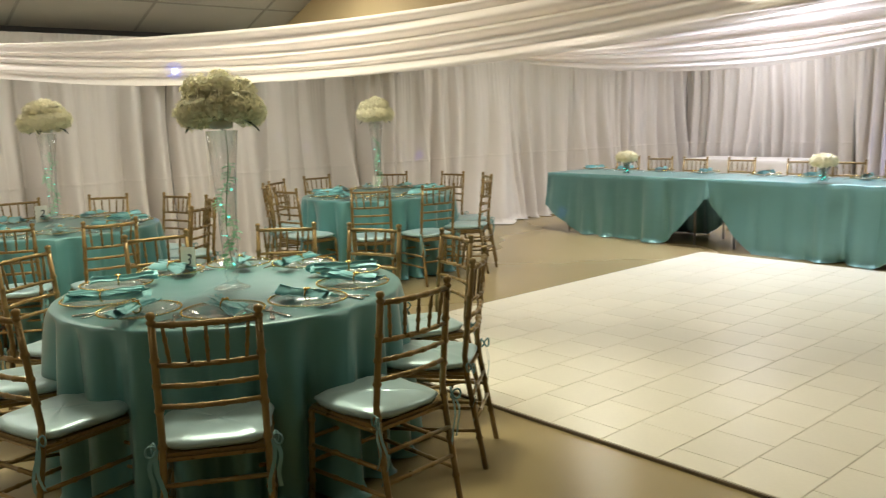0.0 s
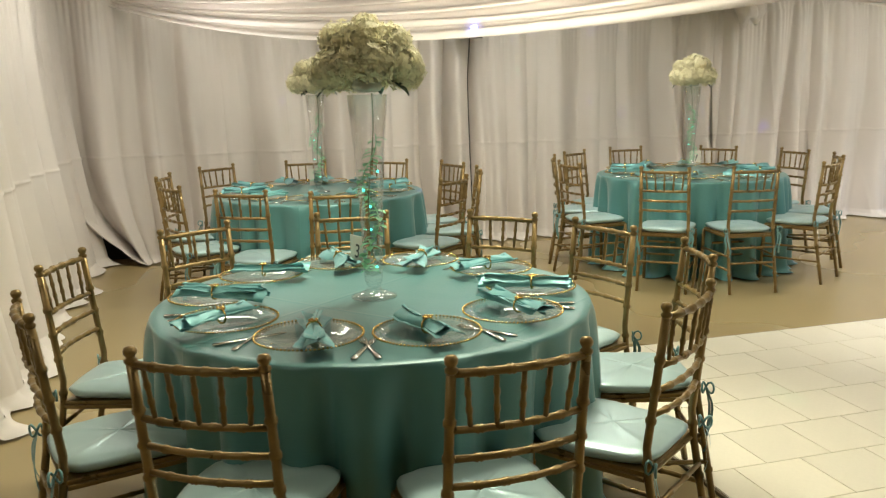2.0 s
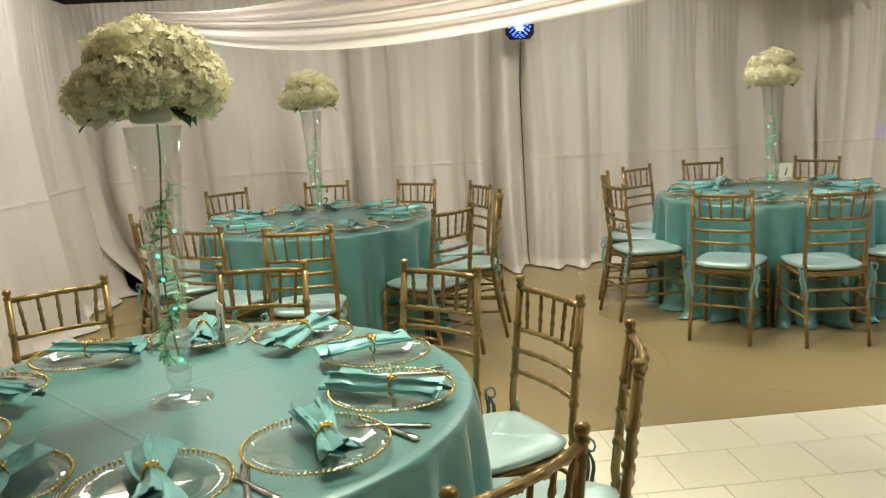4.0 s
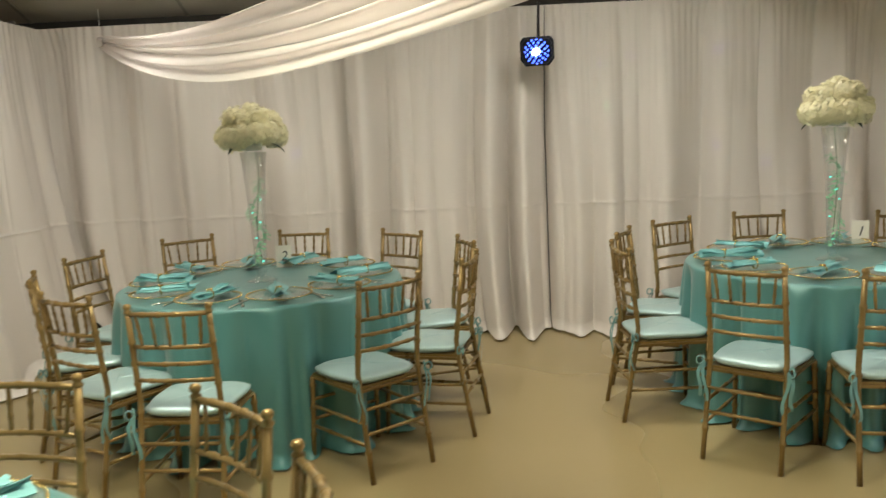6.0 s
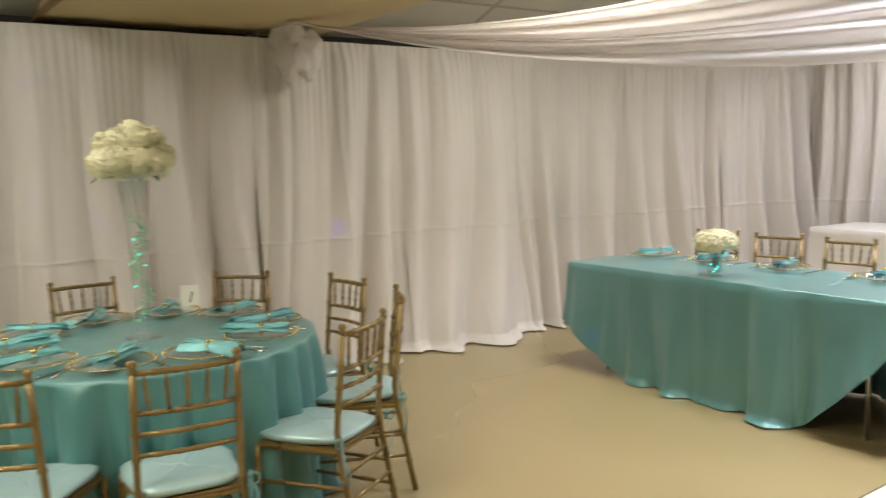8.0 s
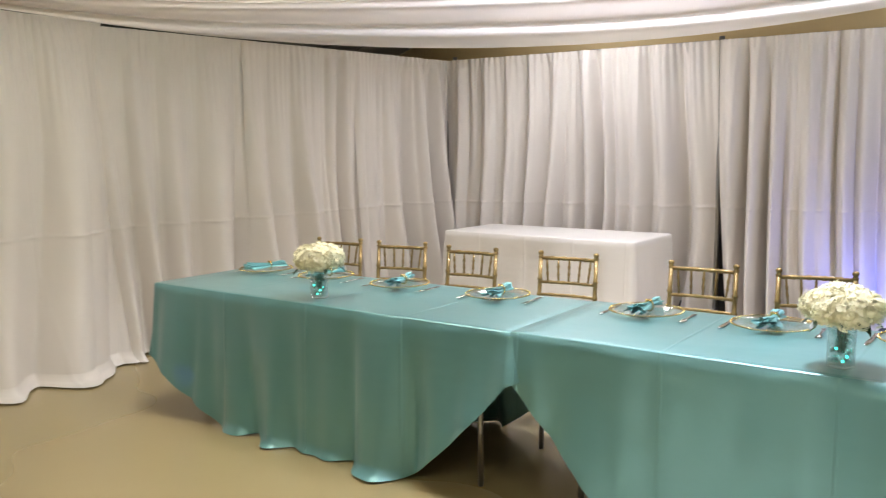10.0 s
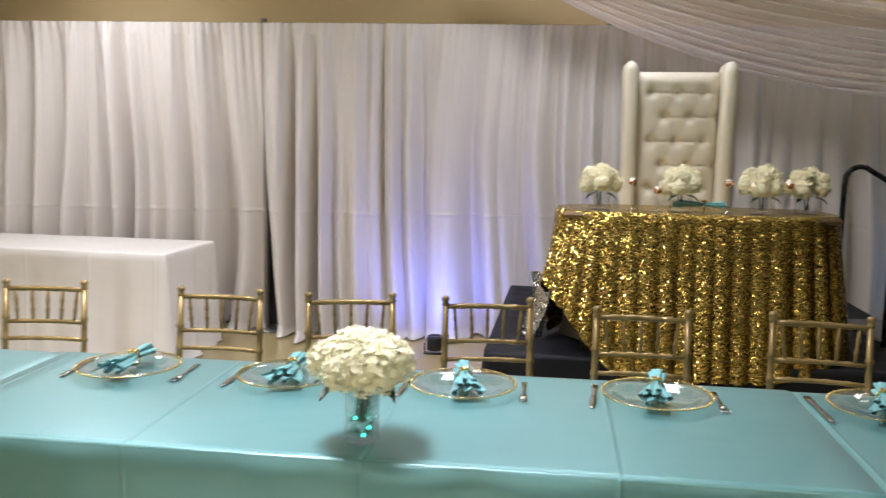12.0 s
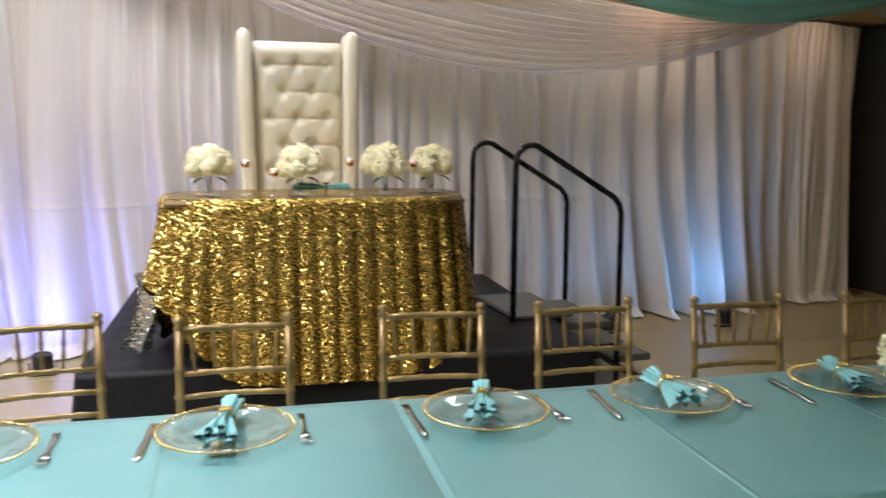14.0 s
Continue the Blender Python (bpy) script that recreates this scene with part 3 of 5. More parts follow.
# bunched end of a swag on the side wall
bm = bmesh.new()
bmesh.ops.create_icosphere(bm, subdivisions=4, radius=0.15)
for v in bm.verts:
    k = 1 + 0.75 * nz(v.co.x * 9, v.co.y * 9, v.co.z * 9) + 0.35 * nz(v.co.x * 22, v.co.y * 25, v.co.z * 25)
    v.co = Vector((v.co.x * 0.8, v.co.y * 0.9, v.co.z * 1.35)) * k + Vector((-4.88, 4.97, 2.34))
tagged(obj("bunched_cloth", bm, DRAPE), "bunched white cloth knot tied at the top of a drape", "cloth knot")

# ---- ceiling lamps ----
for px, py, pz, watts, colour, spread in PANELS:
    t = thing("ceiling_light", "rectangular ceiling light with a glowing diffuser, set out of view to light the hall", "ceiling light", "ceiling lights", m=pose(px, py, pz))
    bm = bmesh.new()
    for x0, x1, y0, y1 in ((-0.31, -0.28, -0.61, 0.61), (0.28, 0.31, -0.61, 0.61), (-0.28, 0.28, -0.61, -0.58), (-0.28, 0.28, 0.58, 0.61)):
        box(bm, x0, x1, y0, y1, -0.04, 0.06)
    part("frame", bm, FOAM, t, smooth=False)
    bm = bmesh.new()
    box(bm, -0.28, 0.28, -0.58, 0.58, 0.0, 0.02)
    part("diffuser", bm, LAMP_GLOW, t, smooth=False)
    top = EAVE + (RIDGE_Z - EAVE) * (1 - abs(px - RIDGE_X) / (RIDGE_X - XW))
    for y in (-0.4, 0.4):
        bm = bmesh.new()
        sweep(bm, [(0, y, 0.05), (0, y, max(0.08, top - pz + 0.03))], [0.004, 0.004], 6)
        part("hanger", bm, PIPE_M, t)

# ---- chairs ----


def chair_model():
    t = thing("banquet_chair", "gold bamboo-turned banquet chair with a pale satin cushion", "chair")
    W = 0.1675
    seat_z = 0.43
    for sx in (-1, 1):
        bm = bmesh.new()
        bamboo(bm, [(sx * 0.175, -0.265, 0.0), (sx * 0.172, -0.195, 0.40), (sx * 0.170, -0.185, 0.50), (sx * W, -0.228, 0.885)], 0.0125, [0.16, 0.33, 0.52, 0.66, 0.76, 0.86], 8)
        lathe(bm, [(0.012, 0.880), (0.0155, 0.886), (0.0155, 0.892), (0.010, 0.897), (0.0150, 0.905), (0.0165, 0.913), (0.0120, 0.921), (0.003, 0.924)], 10, (sx * W, -0.229, 0))
        part("back_post", bm, GOLD_PAINT, t)
        bm = bmesh.new()
        bamboo(bm, [(sx * 0.195, 0.195, 0.0), (sx * 0.185, 0.178, seat_z - 0.02)], 0.0125, [0.30, 0.62, 0.90], 8)
        part("front_leg", bm, GOLD_PAINT, t)

    def back_y(z):
        return -0.185 - 0.043 * (z - 0.50) / 0.385

    def rail(z, r, name, bow=0.022):
        bm = bmesh.new()
        y = back_y(z)
        pts = [(W * s, y - bow * (1 - s * s), z) for s in (-1, -0.6, -0.2, 0.2, 0.6, 1)]
        bamboo(bm, pts, r, [0.2, 0.4, 0.6, 0.8], 7)
        part(name, bm, GOLD_PAINT, t)

    rail(0.880, 0.0105, "crest_rail")
    for z in (0.742, 0.670, 0.598):
        rail(z, 0.0090, "back_rail")
    for k in range(5):
        s = (k - 2) / 2.55
        bm = bmesh.new()
        bow = 0.022 * (1 - s * s)
        bamboo(bm, [(W * s * 0.92, back_y(0.742) - bow, 0.742), (W * s * 1.02, back_y(0.878) - bow, 0.878)], 0.0065, [0.35, 0.65], 6)
        part("spindle", bm, GOLD_PAINT, t)
    # seat frame
    bm = bmesh.new()
    box(bm, -0.192, 0.192, -0.195, 0.195, seat_z - 0.03, seat_z, 0.012)
    part("seat_frame", bm, GOLD_PAINT, t, smooth=False)
    # stretchers
    for p0, p1 in [((-0.19, 0.187, 0.20), (0.19, 0.187, 0.20)), ((-0.188, 0.183, 0.30), (0.188, 0.183, 0.30)), ((-0.172, -0.228, 0.22), (0.172, -0.228, 0.22)), ((-0.172, -0.214, 0.33), (0.172, -0.214, 0.33))]:
        bm = bmesh.new()
        bamboo(bm, [p0, p1], 0.0085, [0.33, 0.67], 6)
        part("stretcher", bm, GOLD_PAINT, t)
    for sx in (-1, 1):
        for z in (0.17, 0.27):
            bm = bmesh.new()
            bamboo(bm, [(sx * 0.173, -0.235 + 0.1 * (z - 0.17), z), (sx * 0.191, 0.187, z)], 0.0085, [0.33, 0.67], 6)
            part("stretcher", bm, GOLD_PAINT, t)

    # cushion: a padded slab with rounded plan and puckered edge
    def pad(u, v):
        a = 2 * math.pi * u
        c, s = math.cos(a), math.sin(a)
        e = 0.42
        x = math.copysign(abs(c) ** e, c) * (0.200 if s > 0 else 0.188 + 0.010 * s)
        y = math.copysign(abs(s) ** e, s) * 0.200
        if v < 0.5:
            q = v / 0.5
            k, z = q ** 0.8, seat_z + 0.003 + 0.004 * nz(a * 3, q)
            if q > 0.85:
                z += 0.010 * (q - 0.85) / 0.15
        else:
            q = (1 - v) / 0.5
            k = q ** 0.8
            z = seat_z + 0.048 - 0.020 * q ** 6 + 0.004 * nz(x * 14, y * 14, 3) + 0.003 * nz(a * 7, q * 2, 8) * q
        k *= 1 + 0.012 * nz(a * 6, 0, 5)
        return (x * k, y * k, z)

    cushion = sheet("cushion", 48, 22, pad, CUSHION, t, "pale blue-green satin cushion", True)
    for sx in (-1, 1):
        bm = bmesh.new()
        bx, by = sx * 0.178, -0.205
        for dx, dl in ((0.022, 0.17), (-0.012, 0.24)):
            rows = []
            for k in range(8):
                q = k / 7
                c = (bx + sx * (0.010 + dx * math.sin(2.6 * q) + 0.01 * math.sin(7 * q)), by - 0.012 - 0.02 * math.sin(3 * q), 0.455 - dl * q)
                rows.append([(c[0] - 0.007, c[1], c[2]), (c[0] + 0.007, c[1] + 0.004, c[2])])
            rings(bm, rows, closed=False)
        loop = [(bx + sx * (0.012 + 0.030 * math.sin(a) ** 2 * (1 if a < math.pi else 0.5)), by - 0.010 - 0.018 * math.sin(a), 0.458 + 0.020 * math.sin(2 * a)) for a in (math.pi * k / 8 for k in range(17))]
        sweep(bm, loop, [0.004] * 17, 5)
        part("tie", bm, TIE, cushion, "thin satin tie knotted round the post")
    return t


first_chair = None


def chair(m, group, label=""):
    global first_chair
    if first_chair is None:
        first_chair = chair_model()
        first_chair.matrix_world = m
        ob = first_chair
    else:
        ob = copy_thing(first_chair, m)
    return tagged(ob, label or "gold bamboo-turned banquet chair with a pale satin cushion", "chair", group)


# ---- flowers ----
def floret(bm, c, n, size, rng):
    n = n.normalized()
    side = n.cross(Vector((0, 0, 1)) if abs(n.z) < 0.9 else Vector((1, 0, 0))).normalized()
    up = n.cross(side)
    turn = rng.random() * 6.283
    mid = bm.verts.new(c)
    for k in range(4):
        a = turn + k * math.pi / 2 + rng.uniform(-0.15, 0.15)
        def at(da, r, h):
            return bm.verts.new(c + size * r * (math.cos(a + da) * side + math.sin(a + da) * up) + n * size * h)
        cup = rng.uniform(0.0, 0.35)
        p, q, s = at(-0.62, 0.72, cup * 0.6), at(0.0, 1.08, cup + rng.uniform(-0.1, 0.2)), at(0.62, 0.72, cup * 0.6)
        bm.faces.new((mid, p, q))
        bm.faces.new((mid, q, s))


def blooms(radius, height, lobes, per, size, seed, base=0.0, head_size=0.40):
    """A dome of hydrangea heads (one on top, a middle ring, a low ring), each a ball of four-petalled florets."""
    rng = random.Random(seed)
    bm = bmesh.new()
    hr0 = head_size * radius
    mid = base + 0.38 * height
    rx, rz = radius - 0.86 * hr0, 0.62 * height - 0.92 * hr0
    heads = [(Vector((0.1 * rx, 0, mid + rz)), hr0)]
    for count, rise in ((lobes // 3 + 1, 0.75), (lobes - lobes // 3 - 1, 0.0)):
        a0 = rng.random() * 6.283
        for k in range(count):
            a = a0 + 2 * math.pi * (k + rng.uniform(-0.2, 0.2)) / count
            e = rise + rng.uniform(-0.14, 0.14)
            heads.append((Vector((math.cos(a) * math.cos(e) * rx, math.sin(a) * math.cos(e) * rx, mid + math.sin(e) * rz)), hr0 * rng.uniform(0.84, 1.14)))
    for c, hr in heads:
        for k in range(per):
            z = rng.uniform(-0.9, 1)
            a = rng.random() * 6.283
            s = math.sqrt(1 - z * z)
            n = Vector((s * math.cos(a), s * math.sin(a), z))
            deep = 1 + 0.10 * nz(n.x * 2.5 + c.x * 30, n.y * 2.5 + c.y * 30, n.z * 2.5)
            floret(bm, c + n * hr * deep * rng.uniform(0.80, 1.08), (n + 0.5 * Vector((rng.uniform(-1, 1), rng.uniform(-1, 1), rng.uniform(-1, 1)))), size * rng.uniform(0.75, 1.25), rng)
        for v in bmesh.ops.create_icosphere(bm, subdivisions=2, radius=hr * 0.66)["verts"]:
            v.co = v.co * (1 + 0.10 * nz(v.co.x * 60, v.co.y * 60, v.co.z * 60)) + c
    return bm


def leaf(bm, base, way, length, width):
    way = Vector(way).normalized()
    side = way.cross(Vector((0, 0, 1))).normalized()
    b = Vector(base)
    rows = []
    for q, w in ((0, 0.05), (0.3, 0.8), (0.6, 1.0), (0.85, 0.5), (1, 0.02)):
        p = b + way * length * q - Vector((0, 0, 0.5 * length * q * q))
        rows.append([p - side * width * w / 2, p - Vector((0, 0, width * 0.15)), p + side * width * w / 2])
    rings(bm, rows, closed=False)


tall_first = None


def tall_arrangement(x, y, z, turn, label):
    global tall_first
    if tall_first is None:
        t = thing("tall_centrepiece", label, "centrepiece", "tall centrepieces")
        bm = bmesh.new()
        out = [(0.083, 0.0), (0.083, 0.004), (0.060, 0.012), (0.030, 0.026), (0.022, 0.040), (0.030, 0.055), (0.033, 0.075), (0.037, 0.20), (0.044, 0.36), (0.054, 0.52), (0.071, 0.715)]
        inn = [(0.068, 0.715), (0.050, 0.52), (0.040, 0.36), (0.033, 0.20), (0.028, 0.085), (0.006, 0.075)]
        lathe(bm, out + inn, 28, cap1=True)
        vase = part("vase", bm, GLASS, t, "clear trumpet-shaped glass vase")
        bm = bmesh.new()
        lathe(bm, [(0.030, 0.722), (0.048, 0.728), (0.052, 0.745), (0.040, 0.775)], 24)
        part("foam_collar", bm, FOAM, t, "white foam collar in the mouth of the vase")
        bm = blooms(0.184, 0.272, 19, 440, 0.0112, 5, 0.703, 0.34)
        part("bloom_dome", bm, PETAL, t, "cream hydrangea blooms in a dome")
        bm = bmesh.new()
        for a in (0.4, 2.3, 4.4):
            leaf(bm, (0.10 * math.cos(a), 0.10 * math.sin(a), 0.765), (math.cos(a), math.sin(a), -0.2), 0.075, 0.045)
        part("foliage", bm, LEAF, t, "dark green leaves under the blooms")
        bm = bmesh.new()
        pts = [(0.012 * math.sin(6 * q) + 0.01, 0.012 * math.cos(5 * q), 0.72 - 0.60 * q) for q in (k / 16 for k in range(17))]
        sweep(bm, pts, [0.0026] * 17, 6)
        part("wire", bm, STEM, t, "thin grey-green stem wire")
        bm = bmesh.new()
        rng = random.Random(3)
        pts = [(0.026 * math.sin(11 * q), 0.026 * math.cos(11 * q), 0.58 - 0.49 * q) for q in (k / 40 for k in range(41))]
        sweep(bm, pts, [0.0022] * 41, 5)
        for p in pts[1:] + pts[2::2]:
            a = rng.random() * 6.283
            leaf(bm, p, (math.cos(a), math.sin(a), 0.3), 0.042, 0.024)
        part("vine", bm, VINE, t, "pale green leafy vine twisted inside the vase")
        for p in ((0.012, 0.008, 0.110), (-0.024, 0.010, 0.24), (0.022, -0.016, 0.33), (-0.020, -0.018, 0.385), (0.010, 0.026, 0.45)):
            bm = bmesh.new()
            bmesh.ops.create_icosphere(bm, subdivisions=2, radius=0.0042, matrix=Matrix.Translation(p))
            part("led", bm, CYAN_GLOW, t, "small teal glowing light")
        t.matrix_world = pose(x, y, z, 0, 0, turn)
        tall_first = t
        return t
    return tagged(copy_thing(tall_first, pose(x, y, z, 0, 0, turn)), label, "centrepiece", "tall centrepieces")


low_first = None


def low_arrangement(x, y, z, turn, label):
    global low_first
    if low_first is None:
        t = thing("low_centrepiece", label, "centrepiece", "low centrepieces on the head table")
        bm = bmesh.new()
        lathe(bm, [(0.040, 0.0), (0.046, 0.004), (0.046, 0.165), (0.043, 0.165), (0.043, 0.012), (0.004, 0.012)], 28)
        part("vase", bm, GLASS, t, "clear cylindrical glass vase")
        rng = random.Random(9)
        bm = bmesh.new()
        for k in range(110):
            a, r, h = rng.random() * 6.283, 0.036 * math.sqrt(rng.random()), rng.uniform(0.018, 0.125)
            bmesh.ops.create_icosphere(bm, subdivisions=1, radius=rng.uniform(0.005, 0.008), matrix=Matrix.Translation((r * math.cos(a), r * math.sin(a), h)))
        part("gem_filling", bm, CRYSTAL_CLEAR, t, "clear acrylic gems filling the vase", smooth=False)
        for p in ((0.022, -0.030, 0.045), (-0.012, -0.034, 0.07), (0.004, 0.030, 0.05), (0.010, -0.036, 0.028)):
            bm = bmesh.new()
            bmesh.ops.create_icosphere(bm, subdivisions=2, radius=0.0048, matrix=Matrix.Translation(p))
            part("led", bm, CYAN_GLOW, t, "small teal glowing light")
        bm = bmesh.new()
        for a in (0.2, 1.9, 3.6, 5.1):
            sweep(bm, [(0.008 * math.cos(a), 0.008 * math.sin(a), 0.05), (0.018 * math.cos(a), 0.018 * math.sin(a), 0.20)], [0.004, 0.004], 6)
        part("stem_bundle", bm, LEAF, t)
        bm = blooms(0.136, 0.118, 12, 260, 0.0108, 21, 0.160)
        part("bloom_dome", bm, PETAL, t, "cream-white hydrangea blooms in a wide dome")
        bm = bmesh.new()
        for a in (0.5, 1.5, 2.9, 4.0, 5.5):
            leaf(bm, (0.02 * math.cos(a), 0.02 * math.sin(a), 0.195), (math.cos(a), math.sin(a), 0.0), 0.115, 0.055)
        part("foliage", bm, LEAF, t, "dark green leaves drooping over the vase")
        t.matrix_world = pose(x, y, z, 0, 0, turn)
        low_first = t
        return t
    return tagged(copy_thing(low_first, pose(x, y, z, 0, 0, turn)), label, "centrepiece", "low centrepieces on the head table")


CRYSTAL_CLEAR = glass("acrylic_gems", (0.90, 1.0, 0.97), 0.9)

# ---- place settings ----
firsts = {}


def plate(m, group):
    if "plate" not in firsts:
        t = thing("charger_plate", "clear glass charger plate with a gold beaded rim", "plate", group)
        bm = bmesh.new()
        lathe(bm, [(0.004, 0.003), (0.095, 0.003), (0.106, 0.006), (0.128, 0.018), (0.160, 0.023), (0.160, 0.026), (0.126, 0.021), (0.104, 0.0095), (0.094, 0.0065), (0.004, 0.0065)], 40)
        part("dish", bm, PLATE_GLASS, t)
        bm = bmesh.new()
        n = 84
        for k in range(n):
            a = 2 * math.pi * k / n
            bmesh.ops.create_icosphere(bm, subdivisions=1, radius=0.0044, matrix=Matrix.Translation((0.161 * math.cos(a), 0.161 * math.sin(a), 0.0255)))
        part("beaded_rim", bm, GOLD, t, "gold beaded rim")
        t.matrix_world = m
        firsts["plate"] = t
        return t
    return tagged(copy_thing(firsts["plate"], m), group=group)


def napkin_model(seed, long_, group, back=0.026, fore_w=0.030, pleats=1.25, puff=1.6):
    """A napkin pulled through a ring: deep pleats that pinch at the ring and fan at both ends."""
    t = thing("napkin", "teal satin napkin pulled through a gold ring", "napkin", group)
    ring_at = 0.42
    turn = 0.35 * nz(seed, 5.5)

    def layer(lift, phase, reach, narrow):
        """One thickness of pleated cloth, with a top and an under side 2 mm apart."""

        def body(u, v):
            v = ring_at + (v - ring_at) * reach
            fore = v > ring_at
            q = abs(v - ring_at) / (1 - ring_at if fore else ring_at)
            under = u > 0.5
            w = 4 * u - 1 if not under else 3 - 4 * u
            wide = (0.014 * puff + (fore_w if fore else back) * q ** 0.75) * narrow
            ph = pleats * math.pi * w + phase + 0.4 * nz(w, v * 2.0, seed)
            amp = 0.004 + (0.011 if fore else 0.008) * q ** 0.8 * (1 + 0.5 * nz(w * 1.5, phase, 2.0))
            z = 0.021 + lift * (0.4 + 0.6 * q) + amp * math.sin(ph) + 0.012 * puff * (1 - w * w) * (1 - 0.6 * q) + 0.010 * (puff - 1) * nz(w * 3.0, v * 7.0, seed) + 0.004 * q - (0.002 if under else 0.0)
            x = wide * w + (0.002 + 0.011 * q) * math.sin(2 * ph) + turn * (v - ring_at) * abs(v - ring_at) * 0.5
            y = (v - ring_at) * long_ + (0.012 + 0.03 * (puff - 1)) * q * nz(w * 0.9, phase, 3.0 if fore else 9.0)
            return (x, y, max(0.003, z))

        return body

    sheet("cloth", 120, 24, layer(0.0, seed, 1.0, 1.0), NAPKIN, t, "", True)
    sheet("inner_fold", 96, 20, layer(0.012, seed + 1.9, 0.90, 0.72), NAPKIN, t, "", True)
    bm = bmesh.new()
    n = 22
    pts = [(0.021 * math.cos(2 * math.pi * k / n), 0.0, 0.025 + 0.023 * math.sin(2 * math.pi * k / n)) for k in range(n + 1)]
    sweep(bm, pts, [0.0036] * (n + 1), 6)
    for k in range(5):
        a = 2 * math.pi * k / 5
        bmesh.ops.create_icosphere(bm, subdivisions=1, radius=0.0060, matrix=Matrix.Translation((0.011 * math.cos(a), 0.010 * math.sin(a), 0.050)))
    part("napkin_ring", bm, GOLD, t, "gold napkin ring with a small flower")
    return t


def napkin(m, k, group, slim=False):
    key = ("slim napkin%d" if slim else "napkin%d") % (k % 5)
    if key not in firsts:
        seed = 3.7 * (k % 5) + 0.4
        t = napkin_model(seed, 0.235 + 0.012 * (k % 3), group, 0.008, 0.034, 2.4, 1.0) if slim else napkin_model(seed, 0.285 + 0.02 * (k % 3), group)
        t.matrix_world = m
        firsts[key] = t
        return t
    return tagged(copy_thing(firsts[key], m), group=group)


def knife(m, group):
    if "knife" not in firsts:
        bm = bmesh.new()
        rows = []
        for y, w, h in ((-0.115, 0.006, 0.003), (-0.11, 0.010, 0.005), (-0.06, 0.0085, 0.005), (-0.012, 0.006, 0.004), (0.0, 0.008, 0.0022), (0.05, 0.010, 0.0016), (0.10, 0.009, 0.0014), (0.118, 0.003, 0.001)):
            rows.append([(-w, y, 0.001), (w, y, 0.001), (w, y, 0.001 + h), (-w, y, 0.001 + h)])
        rings(bm, rows)
        t = obj("knife", bm, SILVER)
        t.matrix_world = m
        firsts["knife"] = tagged(t, "polished steel table knife on a teal cloth", "knife", group)
        return t
    return tagged(copy_thing(firsts["knife"], m), group=group)


def fork(m, group):
    if "fork" not in firsts:
        bm = bmesh.new()
        rows = []
        for y, w, h in ((-0.105, 0.005, 0.003), (-0.10, 0.009, 0.004), (-0.05, 0.006, 0.004), (0.03, 0.004, 0.005), (0.045, 0.011, 0.004), (0.06, 0.0125, 0.003)):
            rows.append([(-w, y, 0.001), (w, y, 0.001), (w, y, 0.001 + h), (-w, y, 0.001 + h)])
        rings(bm, rows)
        for k in range(4):
            x = -0.0105 + 0.007 * k
            rings(bm, [[(x - 0.0018, y, z), (x + 0.0018, y, z), (x + 0.0018, y, z + 0.002), (x - 0.0018, y, z + 0.002)] for y, z in ((0.058, 0.001), (0.085, 0.003), (0.104, 0.006))])
        t = obj("fork", bm, SILVER)
        t.matrix_world = m
        firsts["fork"] = tagged(t, "polished steel table fork on a teal cloth", "fork", group)
        return t
    return tagged(copy_thing(firsts["fork"], m), group=group)


def setting(x, y, z, turn, k, group, spin=0):
    """A place setting; turn: the way from the diner to the table's middle, degrees from +y."""
    rng = random.Random(k * 17 + 5)
    base = pose(x, y, z, 0, 0, turn)
    plate(base, "charger plates")
    napkin(base @ pose(rng.uniform(-0.02, 0.02), rng.uniform(-0.02, 0.02), 0.012, 0, 0, spin + rng.uniform(-30, 30) + (180 if rng.random() < 0.2 and not spin else 0)) if not spin else base @ pose(0, -0.03, 0.012, 0, 0, rng.uniform(-16, 16)), k, "napkins in rings", bool(spin))
    knife(base @ pose(0.185, -0.015 + rng.uniform(-0.01, 0.01), 0.0, 0, 0, rng.uniform(-5, 5)), "table knives")
    fork(base @ pose(-0.185, -0.015 + rng.uniform(-0.01, 0.01), 0.0, 0, 0, rng.uniform(-5, 5)), "table forks")


# ---- round tables ----
TOP = 0.762


